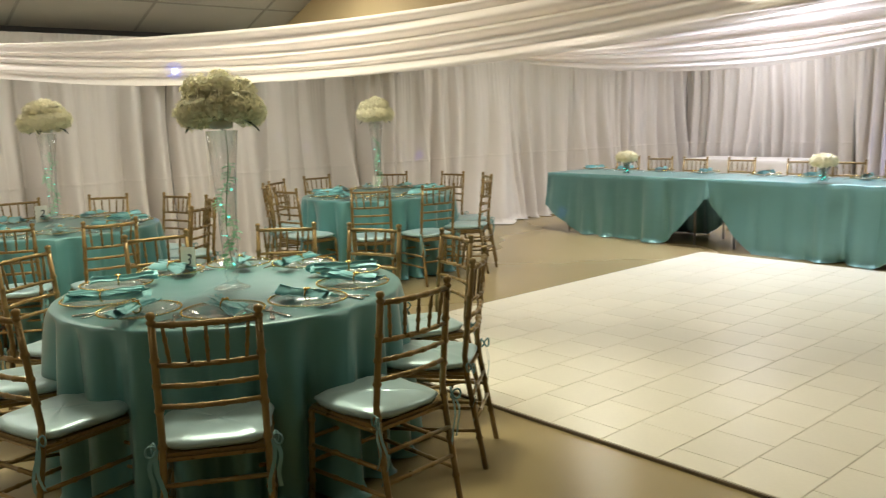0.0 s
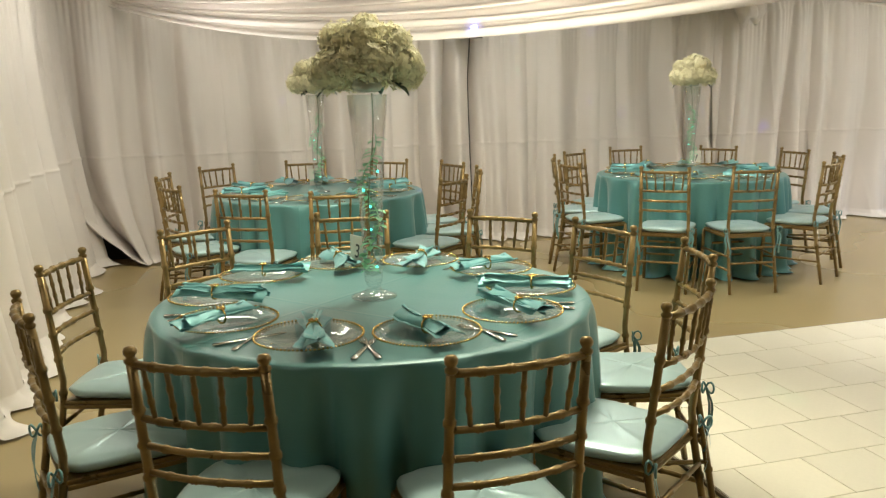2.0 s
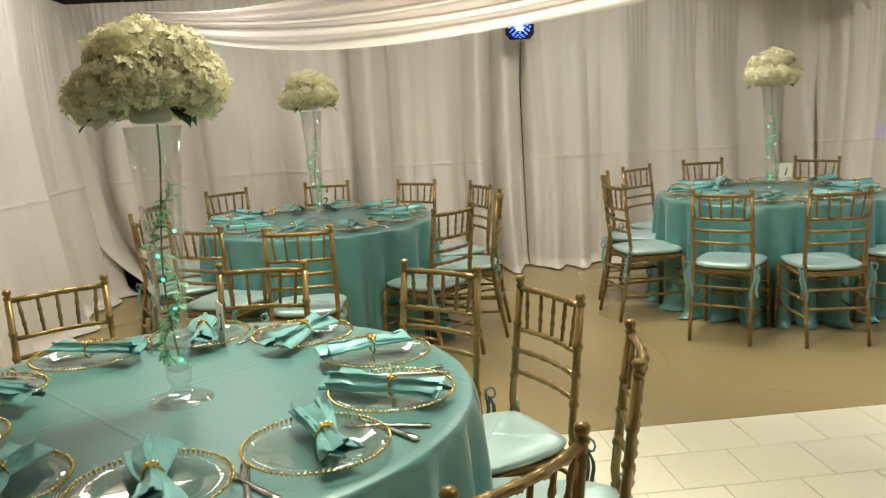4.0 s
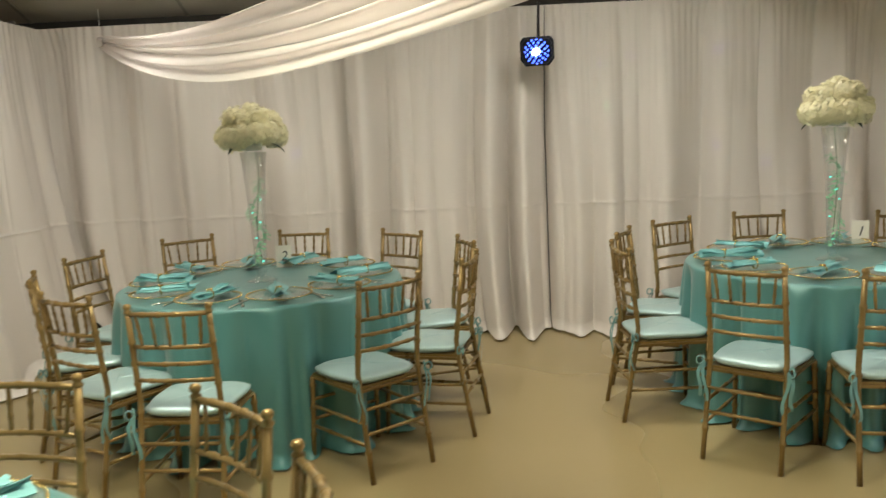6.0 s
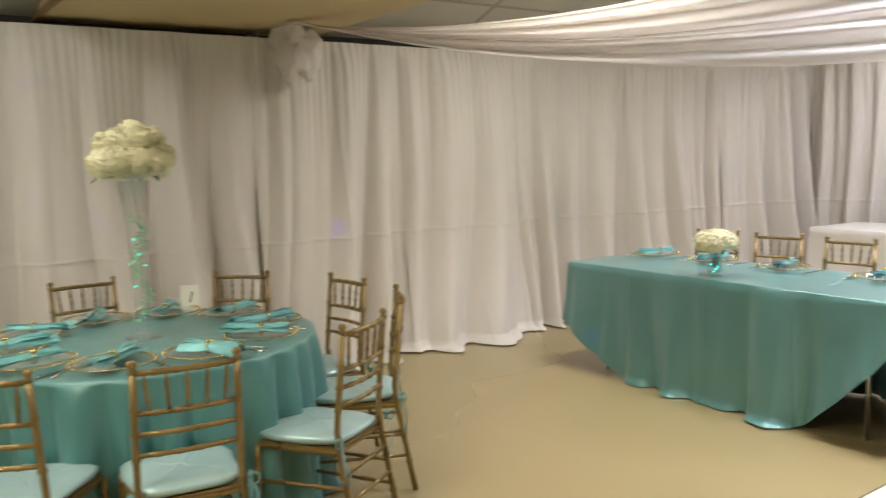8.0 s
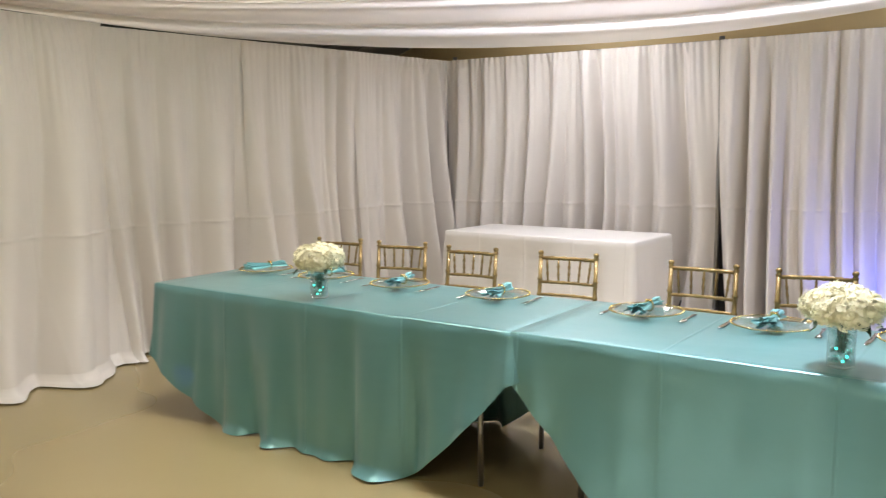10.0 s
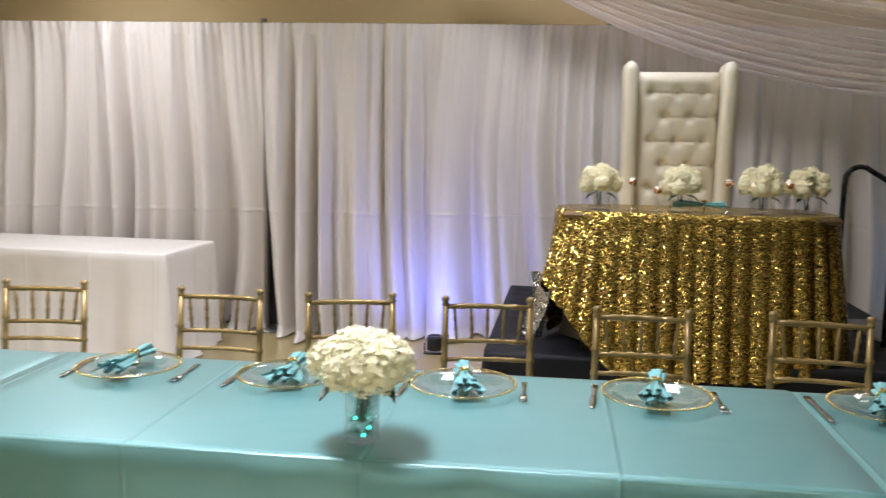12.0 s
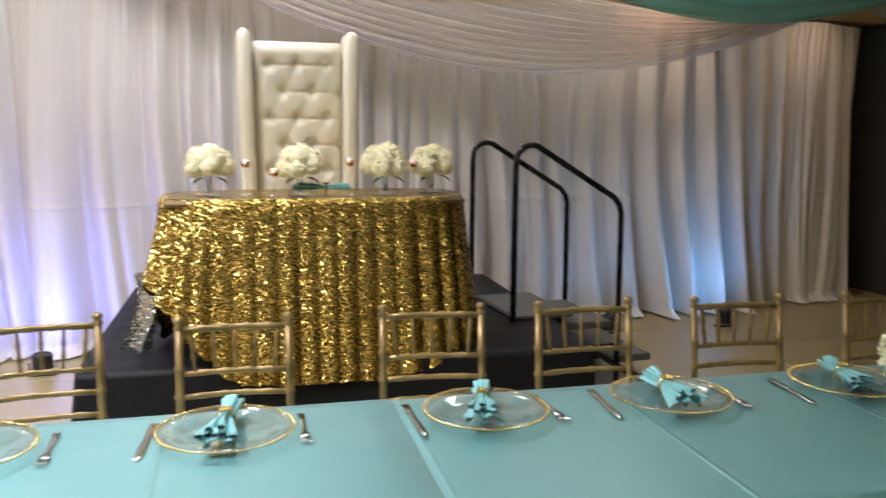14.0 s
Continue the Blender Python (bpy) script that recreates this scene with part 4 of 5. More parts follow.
def round_cloth(x, y, seed):
    def fn(u, v):
        a = 2 * math.pi * u
        R = 0.762
        if v < 0.34:
            r, z = R * (v / 0.34), TOP
            z += 0.0012 * nz(math.cos(a) * r * 9, math.sin(a) * r * 9, seed) * (1 if r < 0.74 else 0)
            return (r * math.cos(a), r * math.sin(a), z)
        q = (v - 0.34) / 0.66
        fold = 1.8 * abs(math.sin(12 * a + 3.0 * nz(math.cos(a) * 1.5, math.sin(a) * 1.5, seed))) - 1.1 + 0.9 * nz(math.cos(a) * 4, math.sin(a) * 4, seed + 3 + 0.4 * q) + 0.5 * nz(math.cos(a) * 9, math.sin(a) * 9, seed + 9)
        if q < 0.06:
            b = q / 0.06 * math.pi / 2
            r, z = R + 0.010 * math.sin(b), TOP - 0.010 * (1 - math.cos(b))
        else:
            q2 = (q - 0.06) / 0.94
            r = R + 0.010 + 0.072 * fold * q2 ** 0.5 + 0.015 * q2
            z = TOP - 0.010 - (TOP - 0.018) * q2
            if q2 > 0.95:
                r += 0.05 * (q2 - 0.95) / 0.05 * (0.6 + 0.5 * fold)
                z = max(0.006, z * 0.6) + 0.008 * abs(fold)
        return (r * math.cos(a), r * math.sin(a), z)

    ob = sheet("tablecloth", 200, 52, fn, TEAL, None, "", True)
    ob.matrix_world = pose(x, y, 0, 0, 0, seed * 40)
    return tagged(ob, "floor-length teal satin cloth on a round table", "tablecloth", "teal tablecloths")


def round_table(x, y):
    t = thing("round_table", "round banquet table hidden under its teal cloth", "table", "round banquet tables", m=pose(x, y, 0))
    bm = bmesh.new()
    lathe(bm, [(0.748, 0.735), (0.752, 0.74), (0.752, 0.752), (0.748, 0.757)], 48)
    part("tabletop", bm, WOOD_EDGE, t)
    for k in range(4):
        a = math.pi / 4 + k * math.pi / 2
        bm = bmesh.new()
        sweep(bm, [(0.5 * math.cos(a), 0.5 * math.sin(a), 0.0), (0.45 * math.cos(a), 0.45 * math.sin(a), 0.74)], [0.015, 0.015], 8)
        part("leg", bm, PIPE_M, t)


T1, T2, T3 = (0.0, 0.0), (-3.36, 0.24), (-3.34, 3.38)
ROUND = [
    (T1, [(5, 1.20), (-32, 1.15), (41, 1.14), (76, 1.17), (107, 1.13), (136, 1.13), (175, 1.10), (-147, 1.15), (-110, 1.15), (-73, 1.13)], 20),
    (T2, [(-103, 1.15), (-142, 1.19), (179, 1.10), (139, 1.12), (106, 1.19), (75, 1.20), (42, 1.19), (-2, 1.33), (-31, 1.20), (-66, 1.15)], 75),
    (T3, [(180, 1.13), (135, 1.10), (95, 1.12), (63, 1.17), (29, 1.16), (-10, 1.18), (-41, 1.20), (-82, 1.19), (-113, 1.14), (-144, 1.12)], 130),
]
count = 0
for n, ((tx, ty), seats, turn) in enumerate(ROUND):
    round_table(tx, ty)
    round_cloth(tx, ty, n + 1)
    tall_arrangement(tx, ty, TOP + 0.002, turn, ("cream", "cream", "white and cream")[n] + " hydrangea dome in a tall glass trumpet vase")
    rng = random.Random(40 + n)
    for th, r in seats:
        c, s = math.cos(radians(th)), math.sin(radians(th))
        chair(pose(tx + (r - 0.229) * c, ty + (r - 0.229) * s, 0, 0, 0, th + 90 + rng.uniform(-4, 4)), "chairs round the tables")
    off = {0: 5, 1: 22, 2: 8}[n]
    for k in range(10):
        th = radians(off + 36 * k)
        setting(tx + 0.565 * math.cos(th), ty + 0.565 * math.sin(th), TOP + 0.002, math.degrees(th) + 90, count, "")
        count += 1

# ---- head table ----
HEAD_TURN = -3.55


def head(x):
    """Plan of the head table's front edge at x."""
    return 6.545 - 0.0620 * (x + 3.80)


def long_cloth(x0, x1, depth, seed, material, label, top, drops, name="tablecloth", group="teal tablecloths", open_l=0.0, open_r=0.0):
    """A cloth over an oblong table from x0 to x1 and 0 to depth; drops: front, back; its corners hang rounded."""
    L = x1 - x0
    per = 2 * (L + depth)

    def edge(s):
        s = s % per
        if s < L:
            return x0 + s, 0.0, 0, -1, min(s, L - s), 0
        s -= L
        if s < depth:
            return x1, s, 1, 0, min(s, depth - s), 1
        s -= depth
        if s < L:
            return x1 - s, depth, 0, 1, min(s, L - s), 2
        s -= L
        return x0, depth - s, -1, 0, min(s, depth - s), 3

    def fn(u, v):
        x, y, nx, ny, ec, side = edge(u * per)
        if v < 0.30:
            q = v / 0.30
            cx, cy = (x0 + x1) / 2, depth / 2
            px = min(max(cx + (x - cx) * q, x0), x1)
            py = cy + (y - cy) * q
            return (px, py, top + 0.0012 * nz(px * 5, py * 5, seed))
        q = (v - 0.30) / 0.70
        z_floor = drops[side]
        # near the corners the cloth hangs shorter and curves away
        if side in (0, 2):
            if x - x0 < 0.60 and open_l:
                z_floor += open_l * (1 - (x - x0) / 0.60) ** 1.25
            if x1 - x < 0.60 and open_r:
                z_floor += open_r * (1 - (x1 - x) / 0.60) ** 1.25
        if side == 1 and open_r:
            z_floor += open_r
        if side == 3 and open_l:
            z_floor += open_l
        s = u * per
        fold = 1.3 * abs(nz(s * 2.6, seed, 0.3 * q)) * 2 - 0.6 + 0.7 * nz(s * 7.0, seed + 3, 0.4 * q)
        amp = 0.062 * q ** 0.75
        corner = math.exp(-ec / 0.10) * 0.05 * q
        push = 0.012 * min(1, q / 0.05) + amp * fold + corner + 0.03 * q + 0.028 * max(0, nz(s * 1.1, seed + 8)) * q
        dz = (top - z_floor) * q
        z = top - dz
        if q < 0.04:
            z = top - 0.008 * q / 0.04
        if z < 0.02:
            push += 0.05 * (0.5 + fold)
            z = 0.006 + 0.010 * abs(fold)
        return (x + nx * push, y + ny * push, z)

    ob = sheet(name, int(per * 42), 40, fn, material, None, "", True)
    return tagged(ob, label, "tablecloth", group)


def oblong_table(x0, x1, depth, m):
    t = thing("folding_table", "oblong folding table hidden under its cloth", "table", "folding tables", m=m)
    bm = bmesh.new()
    box(bm, x0 + 0.01, x1 - 0.01, 0.01, depth - 0.01, 0.72, 0.752, 0.006)
    part("tabletop", bm, WOOD_EDGE, t)
    for x in (x0 + 0.25, x1 - 0.25):
        for y in (0.12, depth - 0.12):
            bm = bmesh.new()
            sweep(bm, [(x, y, 0), (x, y, 0.73)], [0.013, 0.013], 8)
            part("leg", bm, PIPE_M, t)


HEAD = pose(-3.80, 6.545, 0, 0, 0, HEAD_TURN)
DEPTH = 0.80
for k in range(3):
    x0 = 0.0 + 2.42 * k
    cloth_ob = long_cloth(x0 - 0.015, x0 + 2.42 + 0.015, DEPTH, 5.0 + 3 * k, TEAL_LONG, "teal satin cloth draped over the head table, parted at its corner", TOP + 0.004 * (k % 2), (0.008, 0.02, 0.008, 0.02), open_l=0.56 if k else 0.34, open_r=0.56 if k < 2 else 0.34)
    cloth_ob.matrix_world = HEAD
    oblong_table(x0, x0 + 2.42, DEPTH, HEAD)
HEAD_CHAIRS = [(-3.43, 7.77, 6), (-2.92, 7.78, 8), (-2.37, 7.74, -1), (-1.74, 7.75, 2), (-0.96, 7.68, -3), (-0.42, 7.66, 8), (0.13, 7.66, 3), (0.71, 7.52, -4), (1.36, 7.51, -8), (1.89, 7.44, -4), (2.46, 7.36, -6), (3.06, 7.29, -5)]
for k, (x, y, a) in enumerate(HEAD_CHAIRS):
    chair(pose(x, y, 0, 0, 0, 180 + a) @ pose(0, 0.229, 0), "chairs along the head table", "gold bamboo-turned banquet chair tucked behind the head table")
    py = head(x) + DEPTH - 0.20
    setting(x - 0.06, py, TOP + 0.007, 180 + HEAD_TURN, count, "", 180)
    count += 1
low_arrangement(-2.617, 6.609, TOP + 0.004, 10, "white hydrangeas in a gem-filled glass vase on the head table")
low_arrangement(-0.167, 6.442, TOP + 0.007, 0, "white hydrangeas in a gem-filled glass vase on the head table")
low_arrangement(2.30, 6.36, TOP + 0.006, 70, "white hydrangeas in a gem-filled glass vase on the head table")

# ---- white side table ----
WT = pose(-3.86, 9.83, 0, 0, 0, -5.0)
oblong_table(0.0, 1.83, 0.74, WT)
wc = long_cloth(-0.01, 1.84, 0.76, 77, WHITE_CLOTH, "white linen cloth over an empty side table", TOP, (0.01, 0.01, 0.01, 0.01), group="white tablecloths")
wc.matrix_world = WT

# ---- stage ----
ST = pose(0.11, 8.57, 0, 0, 0, -4.5)
STAGE_H, STAGE_W, STAGE_D = 0.46, 2.34, 2.02
t = thing("stage", "low stage covered in black cloth", "stage", m=ST)


def stage_skin(u, v):
    s = u * 2 * (STAGE_W + STAGE_D)
    if s < STAGE_W:
        x, y, nx, ny = s, 0, 0, -1
    elif s < STAGE_W + STAGE_D:
        x, y, nx, ny = STAGE_W, s - STAGE_W, 1, 0
    elif s < 2 * STAGE_W + STAGE_D:
        x, y, nx, ny = STAGE_W - (s - STAGE_W - STAGE_D), STAGE_D, 0, 1
    else:
        x, y, nx, ny = 0, STAGE_D - (s - 2 * STAGE_W - STAGE_D), -1, 0
    if v < 0.5:
        q = v / 0.5
        cx, cy = STAGE_W / 2, STAGE_D / 2
        px, py = cx + (x - cx) * q, cy + (y - cy) * q
        return (px, py, STAGE_H + 0.006 * nz(px * 3, py * 9, 4) + 0.004 * nz(px * 9, py * 3, 9))
    q = (v - 0.5) / 0.5
    push = 0.01 + 0.05 * q + 0.030 * q * nz(s * 4, 3, q)
    return (x + nx * push, y + ny * push, STAGE_H * (1 - q) + 0.004)


sheet("black_cover", 220, 40, stage_skin, BLACK_CLOTH, t, "black cloth with wrinkles", True)
bm = bmesh.new()
box(bm, 0.02, STAGE_W - 0.02, 0.02, STAGE_D - 0.02, 0.30, STAGE_H - 0.012)
part("deck", bm, WOOD_EDGE, t, smooth=False)
for x in (0.15, STAGE_W - 0.15):
    for y in (0.15, STAGE_D - 0.15):
        bm = bmesh.new()
        sweep(bm, [(x, y, 0), (x, y, 0.31)], [0.025, 0.025], 8)
        part("leg", bm, PIPE_M, t)

# ---- steps with handrails ----
t = thing("stage_steps", "portable stage steps with black tubular handrails", "steps")
for z, x0 in ((0.488, 2.27), (0.43, 2.60), (0.22, 2.86)):
    bm = bmesh.new()
    box(bm, x0, x0 + (0.36 if x0 < 2.5 else 0.27), 8.98, 9.60, z - (0.02 if x0 < 2.5 else 0.04), z, 0.006)
    part("tread", bm, PEWTER, t, smooth=False)
for y in (8.94, 9.62):
    bm = bmesh.new()
    pts = [(2.245, y, 0.47), (2.245, y, 1.30)]
    for k in range(1, 8):
        a = math.pi * (1 - k / 8 * 0.83)
        pts.append((2.335 + 0.09 * math.cos(a), y, 1.33 + 0.09 * math.sin(a)))
    pts += [(2.83, y, 1.135), (2.865, y, 1.09), (2.878, y, 1.04), (2.885, y, 0.02)]
    sweep(bm, pts, [0.0165] * len(pts), 10)
    part("handrail", bm, RAIL_PAINT, t, "black tubular handrail")
    bm = bmesh.new()
    sweep(bm, [(2.60, y, 0.36), (3.13, y, 0.02)], [0.017, 0.017], 8)
    sweep(bm, [(2.62, y, 0.30), (2.885, y, 0.30)], [0.012, 0.012], 8)
    part("side_frame", bm, RAIL_PAINT, t)
for x, z in ((2.62, 0.30), (3.1, 0.06)):
    bm = bmesh.new()
    sweep(bm, [(x, 8.94, z), (x, 9.62, z)], [0.014, 0.014], 8)
    part("crossbar", bm, RAIL_PAINT, t)

# ---- sequined table on the stage ----
GX0, GX1, GY0, GTOP = 0.475, 1.885, 8.62, 1.19


GHX, GHY = (GX1 - GX0) / 2, 0.30
GOLD_AT = pose((GX0 + GX1) / 2, GY0 + 0.265, 0, 0, 0, -3.5)
gold_ring = []
for k in range(2881):
    a = 2 * math.pi * k / 2880
    r = (abs(math.cos(a) / GHX) ** 3.6 + abs(math.sin(a) / GHY) ** 3.6) ** (-1 / 3.6)
    gold_ring.append((r * math.cos(a), r * math.sin(a)))
gold_run = [0.0]
for p, q in zip(gold_ring, gold_ring[1:]):
    gold_run.append(gold_run[-1] + math.dist(p, q))


gold_run = np.array(gold_run)


def gold_fn(u, v):
    k = int(np.searchsorted(gold_run, u * gold_run[-1]))
    bx, by = gold_ring[min(k, 2880)]
    if v < 0.25:
        q = v / 0.25
        return (bx * q, by * q, GTOP)
    q = (v - 0.25) / 0.75
    run = u * gold_run[-1]
    near = nz(bx * 3, by * 3, 1)
    fold = (0.5 + 1.3 * abs(near)) * (1.6 * abs(math.sin(math.pi * run / 0.088 + 3.0 * near)) - 0.9) + 0.9 * nz(bx * 7, by * 7, 2 + 0.5 * q)
    away = math.hypot(bx + 0.955 * GHX, by + 0.596 * GHY) / 0.30
    low = STAGE_H + 0.012 + (0.33 * (1 - away) ** 1.2 if away < 1 else 0.0) + 0.020 * abs(fold)
    nx, ny = math.copysign(abs(bx / GHX) ** 2.6, bx) / GHX, math.copysign(abs(by / GHY) ** 2.6, by) / GHY
    ln = math.hypot(nx, ny) or 1
    front = max(0.0, -ny / ln)
    low -= 0.10 * front**2 * max(0.0, 1 - (bx / (0.85 * GHX)) ** 4)
    push = 0.010 * min(1, q / 0.03) + q**0.6 * 0.026 * fold + (0.025 + 0.11 * front) * q
    return (bx + push * nx / ln, by + push * ny / ln, GTOP - (GTOP - low) * q)


t = thing("sweetheart_table", "small table under a gold sequined cloth on the stage", "table", m=GOLD_AT)
bm = bmesh.new()
box(bm, -0.68, 0.68, -0.27, 0.27, GTOP - 0.035, GTOP - 0.006, 0.01)
part("tabletop", bm, WOOD_EDGE, t)
for x in (-0.55, 0.55):
    for y in (-0.2, 0.2):
        bm = bmesh.new()
        sweep(bm, [(x, y, STAGE_H), (x, y, GTOP - 0.03)], [0.013, 0.013], 8)
        part("leg", bm, PIPE_M, t)
gold_cloth = sheet("sequin_tablecloth", 440, 48, gold_fn, SEQUIN, None, "", True)
gold_cloth.matrix_world = GOLD_AT
tagged(gold_cloth, "gold sequined tablecloth hanging in folds, lifted at a corner", "tablecloth")


def lining(u, v):
    x = -0.64 + 0.26 * u + 0.02 * nz(u * 5, v * 2)
    y = 0.06 - 0.24 * u + 0.03 * nz(u * 4, v * 3, 5)
    return (x - 0.04 * v * (1 - u), y, 0.86 - (0.86 - STAGE_H - 0.012) * v)


lining_ob = sheet("cloth_underside", 30, 24, lining, BACKING)
lining_ob.matrix_world = GOLD_AT
tagged(lining_ob, "brown underlay showing below the lifted sequined cloth", "table skirt")


def silver_tail(u, v):
    x = -0.835 + 0.13 * u - 0.07 * v * v + 0.015 * math.sin(9 * u + 4 * v)
    y = -0.06 - 0.08 * u + 0.03 * math.sin(7 * u) + 0.03 * v
    return (x, y, 0.84 - (0.84 - STAGE_H - 0.014) * v)


tail = sheet("sequin_hem", 24, 30, silver_tail, SILVER_SEQ)
tail.matrix_world = GOLD_AT
tagged(tail, "silver reverse of the sequined cloth hanging to the stage", "cloth hem")

# ---- throne ----
t = thing("throne_chair", "tall cream leather throne with buttoned back", "throne", m=pose(1.175, 9.42, STAGE_H, 0, 0, -3))
BW, BH = 0.232, 1.505
ROW, COL = 0.138, 0.146
BUTTONS = [(-0.150 + COL * k + (0.072 if r % 2 else 0.0), BH - 0.135 - ROW * r) for r in range(8) for k in range(3)]


def back_pad(u, v):
    x, z = (u - 0.5) * 2 * BW, 0.42 + v * (BH - 0.44)
    d = 0.050 * (1 - abs(2 * u - 1) ** 8) * (1 - 0.7 * max(0.0, (v - 0.94) / 0.06) ** 2)
    for xx, zz in BUTTONS:
        if abs(z - zz) > 0.16:
            continue
        q = math.hypot(x - xx, z - zz)
        d -= 0.022 * math.exp(-((q / 0.030) ** 2))
        # pleat along the row, and softer ones down to the next row
        run = max(0.0, min(1.0, (x - xx) / COL))
        d -= 0.006 * math.exp(-(((z - zz + 0.006 * math.sin(math.pi * run)) / 0.007) ** 2)) * (1 if 0 < run < 1 else 0)
        for sgn in (-1, 1):
            tx_, tz_ = sgn * COL / 2, -ROW
            tt = max(0, min(1, ((x - xx) * tx_ + (z - zz) * tz_) / (tx_ * tx_ + tz_ * tz_)))
            d -= 0.0028 * math.exp(-((math.hypot(x - xx - tt * tx_, z - zz - tt * tz_) / 0.018) ** 2))
    return (x, -0.05 - d, z)


sheet("buttoned_back", 90, 180, back_pad, LEATHER, t, "cream leather pad, diamond buttoned")
bm = bmesh.new()
box(bm, -BW - 0.01, BW + 0.01, -0.045, 0.06, 0.05, BH - 0.02, 0.02)
part("back_frame", bm, LEATHER, t)
for x, z in BUTTONS:
    bm = bmesh.new()
    bmesh.ops.create_icosphere(bm, subdivisions=2, radius=0.0085, matrix=Matrix.LocRotScale((x, -0.070, z), None, (1, 0.6, 1)))
    part("button", bm, LEATHER, t, "cream covered button")
for sx in (-1, 1):
    # a padded slab that stands forward of the back and leans out a little
    bm = bmesh.new()
    rows = []
    for z, w, shrink in ((0.10, 0.0, 0.0), (0.60, 0.0, 0.0), (1.10, 0.006, 0.0), (BH - 0.02, 0.012, 0.0), (BH + 0.020, 0.013, 0.25), (BH + 0.036, 0.014, 0.75)):
        cx, hw = sx * (BW + 0.032 + w), 0.040 * (1 - shrink)
        f, k = -0.17 + 0.05 * shrink, 0.055 - 0.03 * shrink
        ring = [(f + 0.03, -1.0), (f + 0.008, -0.75), (f, -0.3), (f, 0.3), (f + 0.008, 0.75), (f + 0.03, 1.0), (k - 0.02, 1.0), (k, 0.6), (k, -0.6), (k - 0.02, -1.0)]
        rows.append([(cx + hw * e, y, z) for y, e in ring])
    rings(bm, rows)
    part("wing", bm, LEATHER, t, "padded cream leather wing")
    bm = bmesh.new()
    box(bm, sx * (BW + 0.05) - 0.06, sx * (BW + 0.05) + 0.06, -0.62, -0.16, 0.10, 0.58, 0.04)
    part("armrest", bm, LEATHER, t)
bm = bmesh.new()
box(bm, -BW, BW, -0.64, -0.08, 0.08, 0.42, 0.04)
part("seat", bm, LEATHER, t)
for sx in (-1, 1):
    for y in (-0.56, 0.0):
        bm = bmesh.new()
        lathe(bm, [(0.02, 0.0), (0.03, 0.05), (0.032, 0.10)], 10, (sx * 0.22, y, 0))
        part("foot", bm, BLACK, t)

# ---- on the sequined table ----


def cube_vase(x, y, z, r, tall, seed, petals, label):
    t = thing("flower_vase", label, "flower vase", "flowers on the sequined table", m=pose(x, y, z))
    bm = bmesh.new()
    h, w = tall, 0.052
    rows = [[(sx * ww, sy * ww, zz) for sx, sy in ((-1, -1), (1, -1), (1, 1), (-1, 1))] for ww, zz in ((w, 0), (w, h), (w - 0.004, h), (w - 0.004, 0.008))]
    rings(bm, rows)
    part("vase", bm, GLASS, t, "square clear glass vase", smooth=False)
    bm = bmesh.new()
    for a in (0.3, 2.0, 4.1):
        sweep(bm, [(0.01 * math.cos(a), 0.01 * math.sin(a), 0.012), (0.02 * math.cos(a + 1), 0.02 * math.sin(a + 1), h + 0.03)], [0.003, 0.003], 6)
    part("stem_bundle", bm, LEAF, t)
    part("bloom_dome", blooms(r, r * 1.55, 9, 230, 0.0108, seed, h - 0.02), petals, t, "white hydrangea ball")
    bm = bmesh.new()
    for a in (0.2, 3.5):
        leaf(bm, (0.03 * math.cos(a), 0.03 * math.sin(a) - 0.03, h), (math.cos(a), -0.6, 0), 0.06, 0.035)
    part("foliage", bm, LEAF, t)


for k, (x, y, r) in enumerate([(0.69, 8.86, 0.108), (1.10, 8.80, 0.108), (1.50, 8.76, 0.114), (1.76, 8.86, 0.108)]):
    cube_vase(x, y, GTOP + 0.002, r, 0.085, 60 + k, WHITE_PETAL, "white hydrangea ball in a square glass vase")


def candle_stand(x, y, z, h):
    t = thing("candle_holder", "slim glass candle holder with a rose-gold cup", "candle holder", "candle holders on the sequined table", m=pose(x, y, z))
    bm = bmesh.new()
    lathe(bm, [(0.032, 0.0), (0.030, 0.004), (0.006, 0.014), (0.005, h - 0.02), (0.012, h)], 16)
    part("stem", bm, GLASS, t)
    bm = bmesh.new()
    lathe(bm, [(0.010, h), (0.020, h + 0.006), (0.023, h + 0.028), (0.020, h + 0.028), (0.016, h + 0.008)], 16)
    part("cup", bm, ROSE_GOLD, t, "rose-gold candle cup")
    bm = bmesh.new()
    lathe(bm, [(0.015, h + 0.010), (0.015, h + 0.036), (0.003, h + 0.038)], 12)
    part("candle", bm, FOAM, t, "white tea light")


ROSE_GOLD = make("rose_gold", (0.80, 0.48, 0.36), 0.25, 1.0, 0.08, 40)
for x, y, h in [(0.85, 8.80, 0.13), (0.97, 8.74, 0.09), (1.32, 8.72, 0.135), (1.65, 8.80, 0.125)]:
    candle_stand(x, y, GTOP + 0.002, h)
napkin(pose(1.22, 8.80, GTOP + 0.004, 0, 0, 75), 2, "napkins in rings", True)

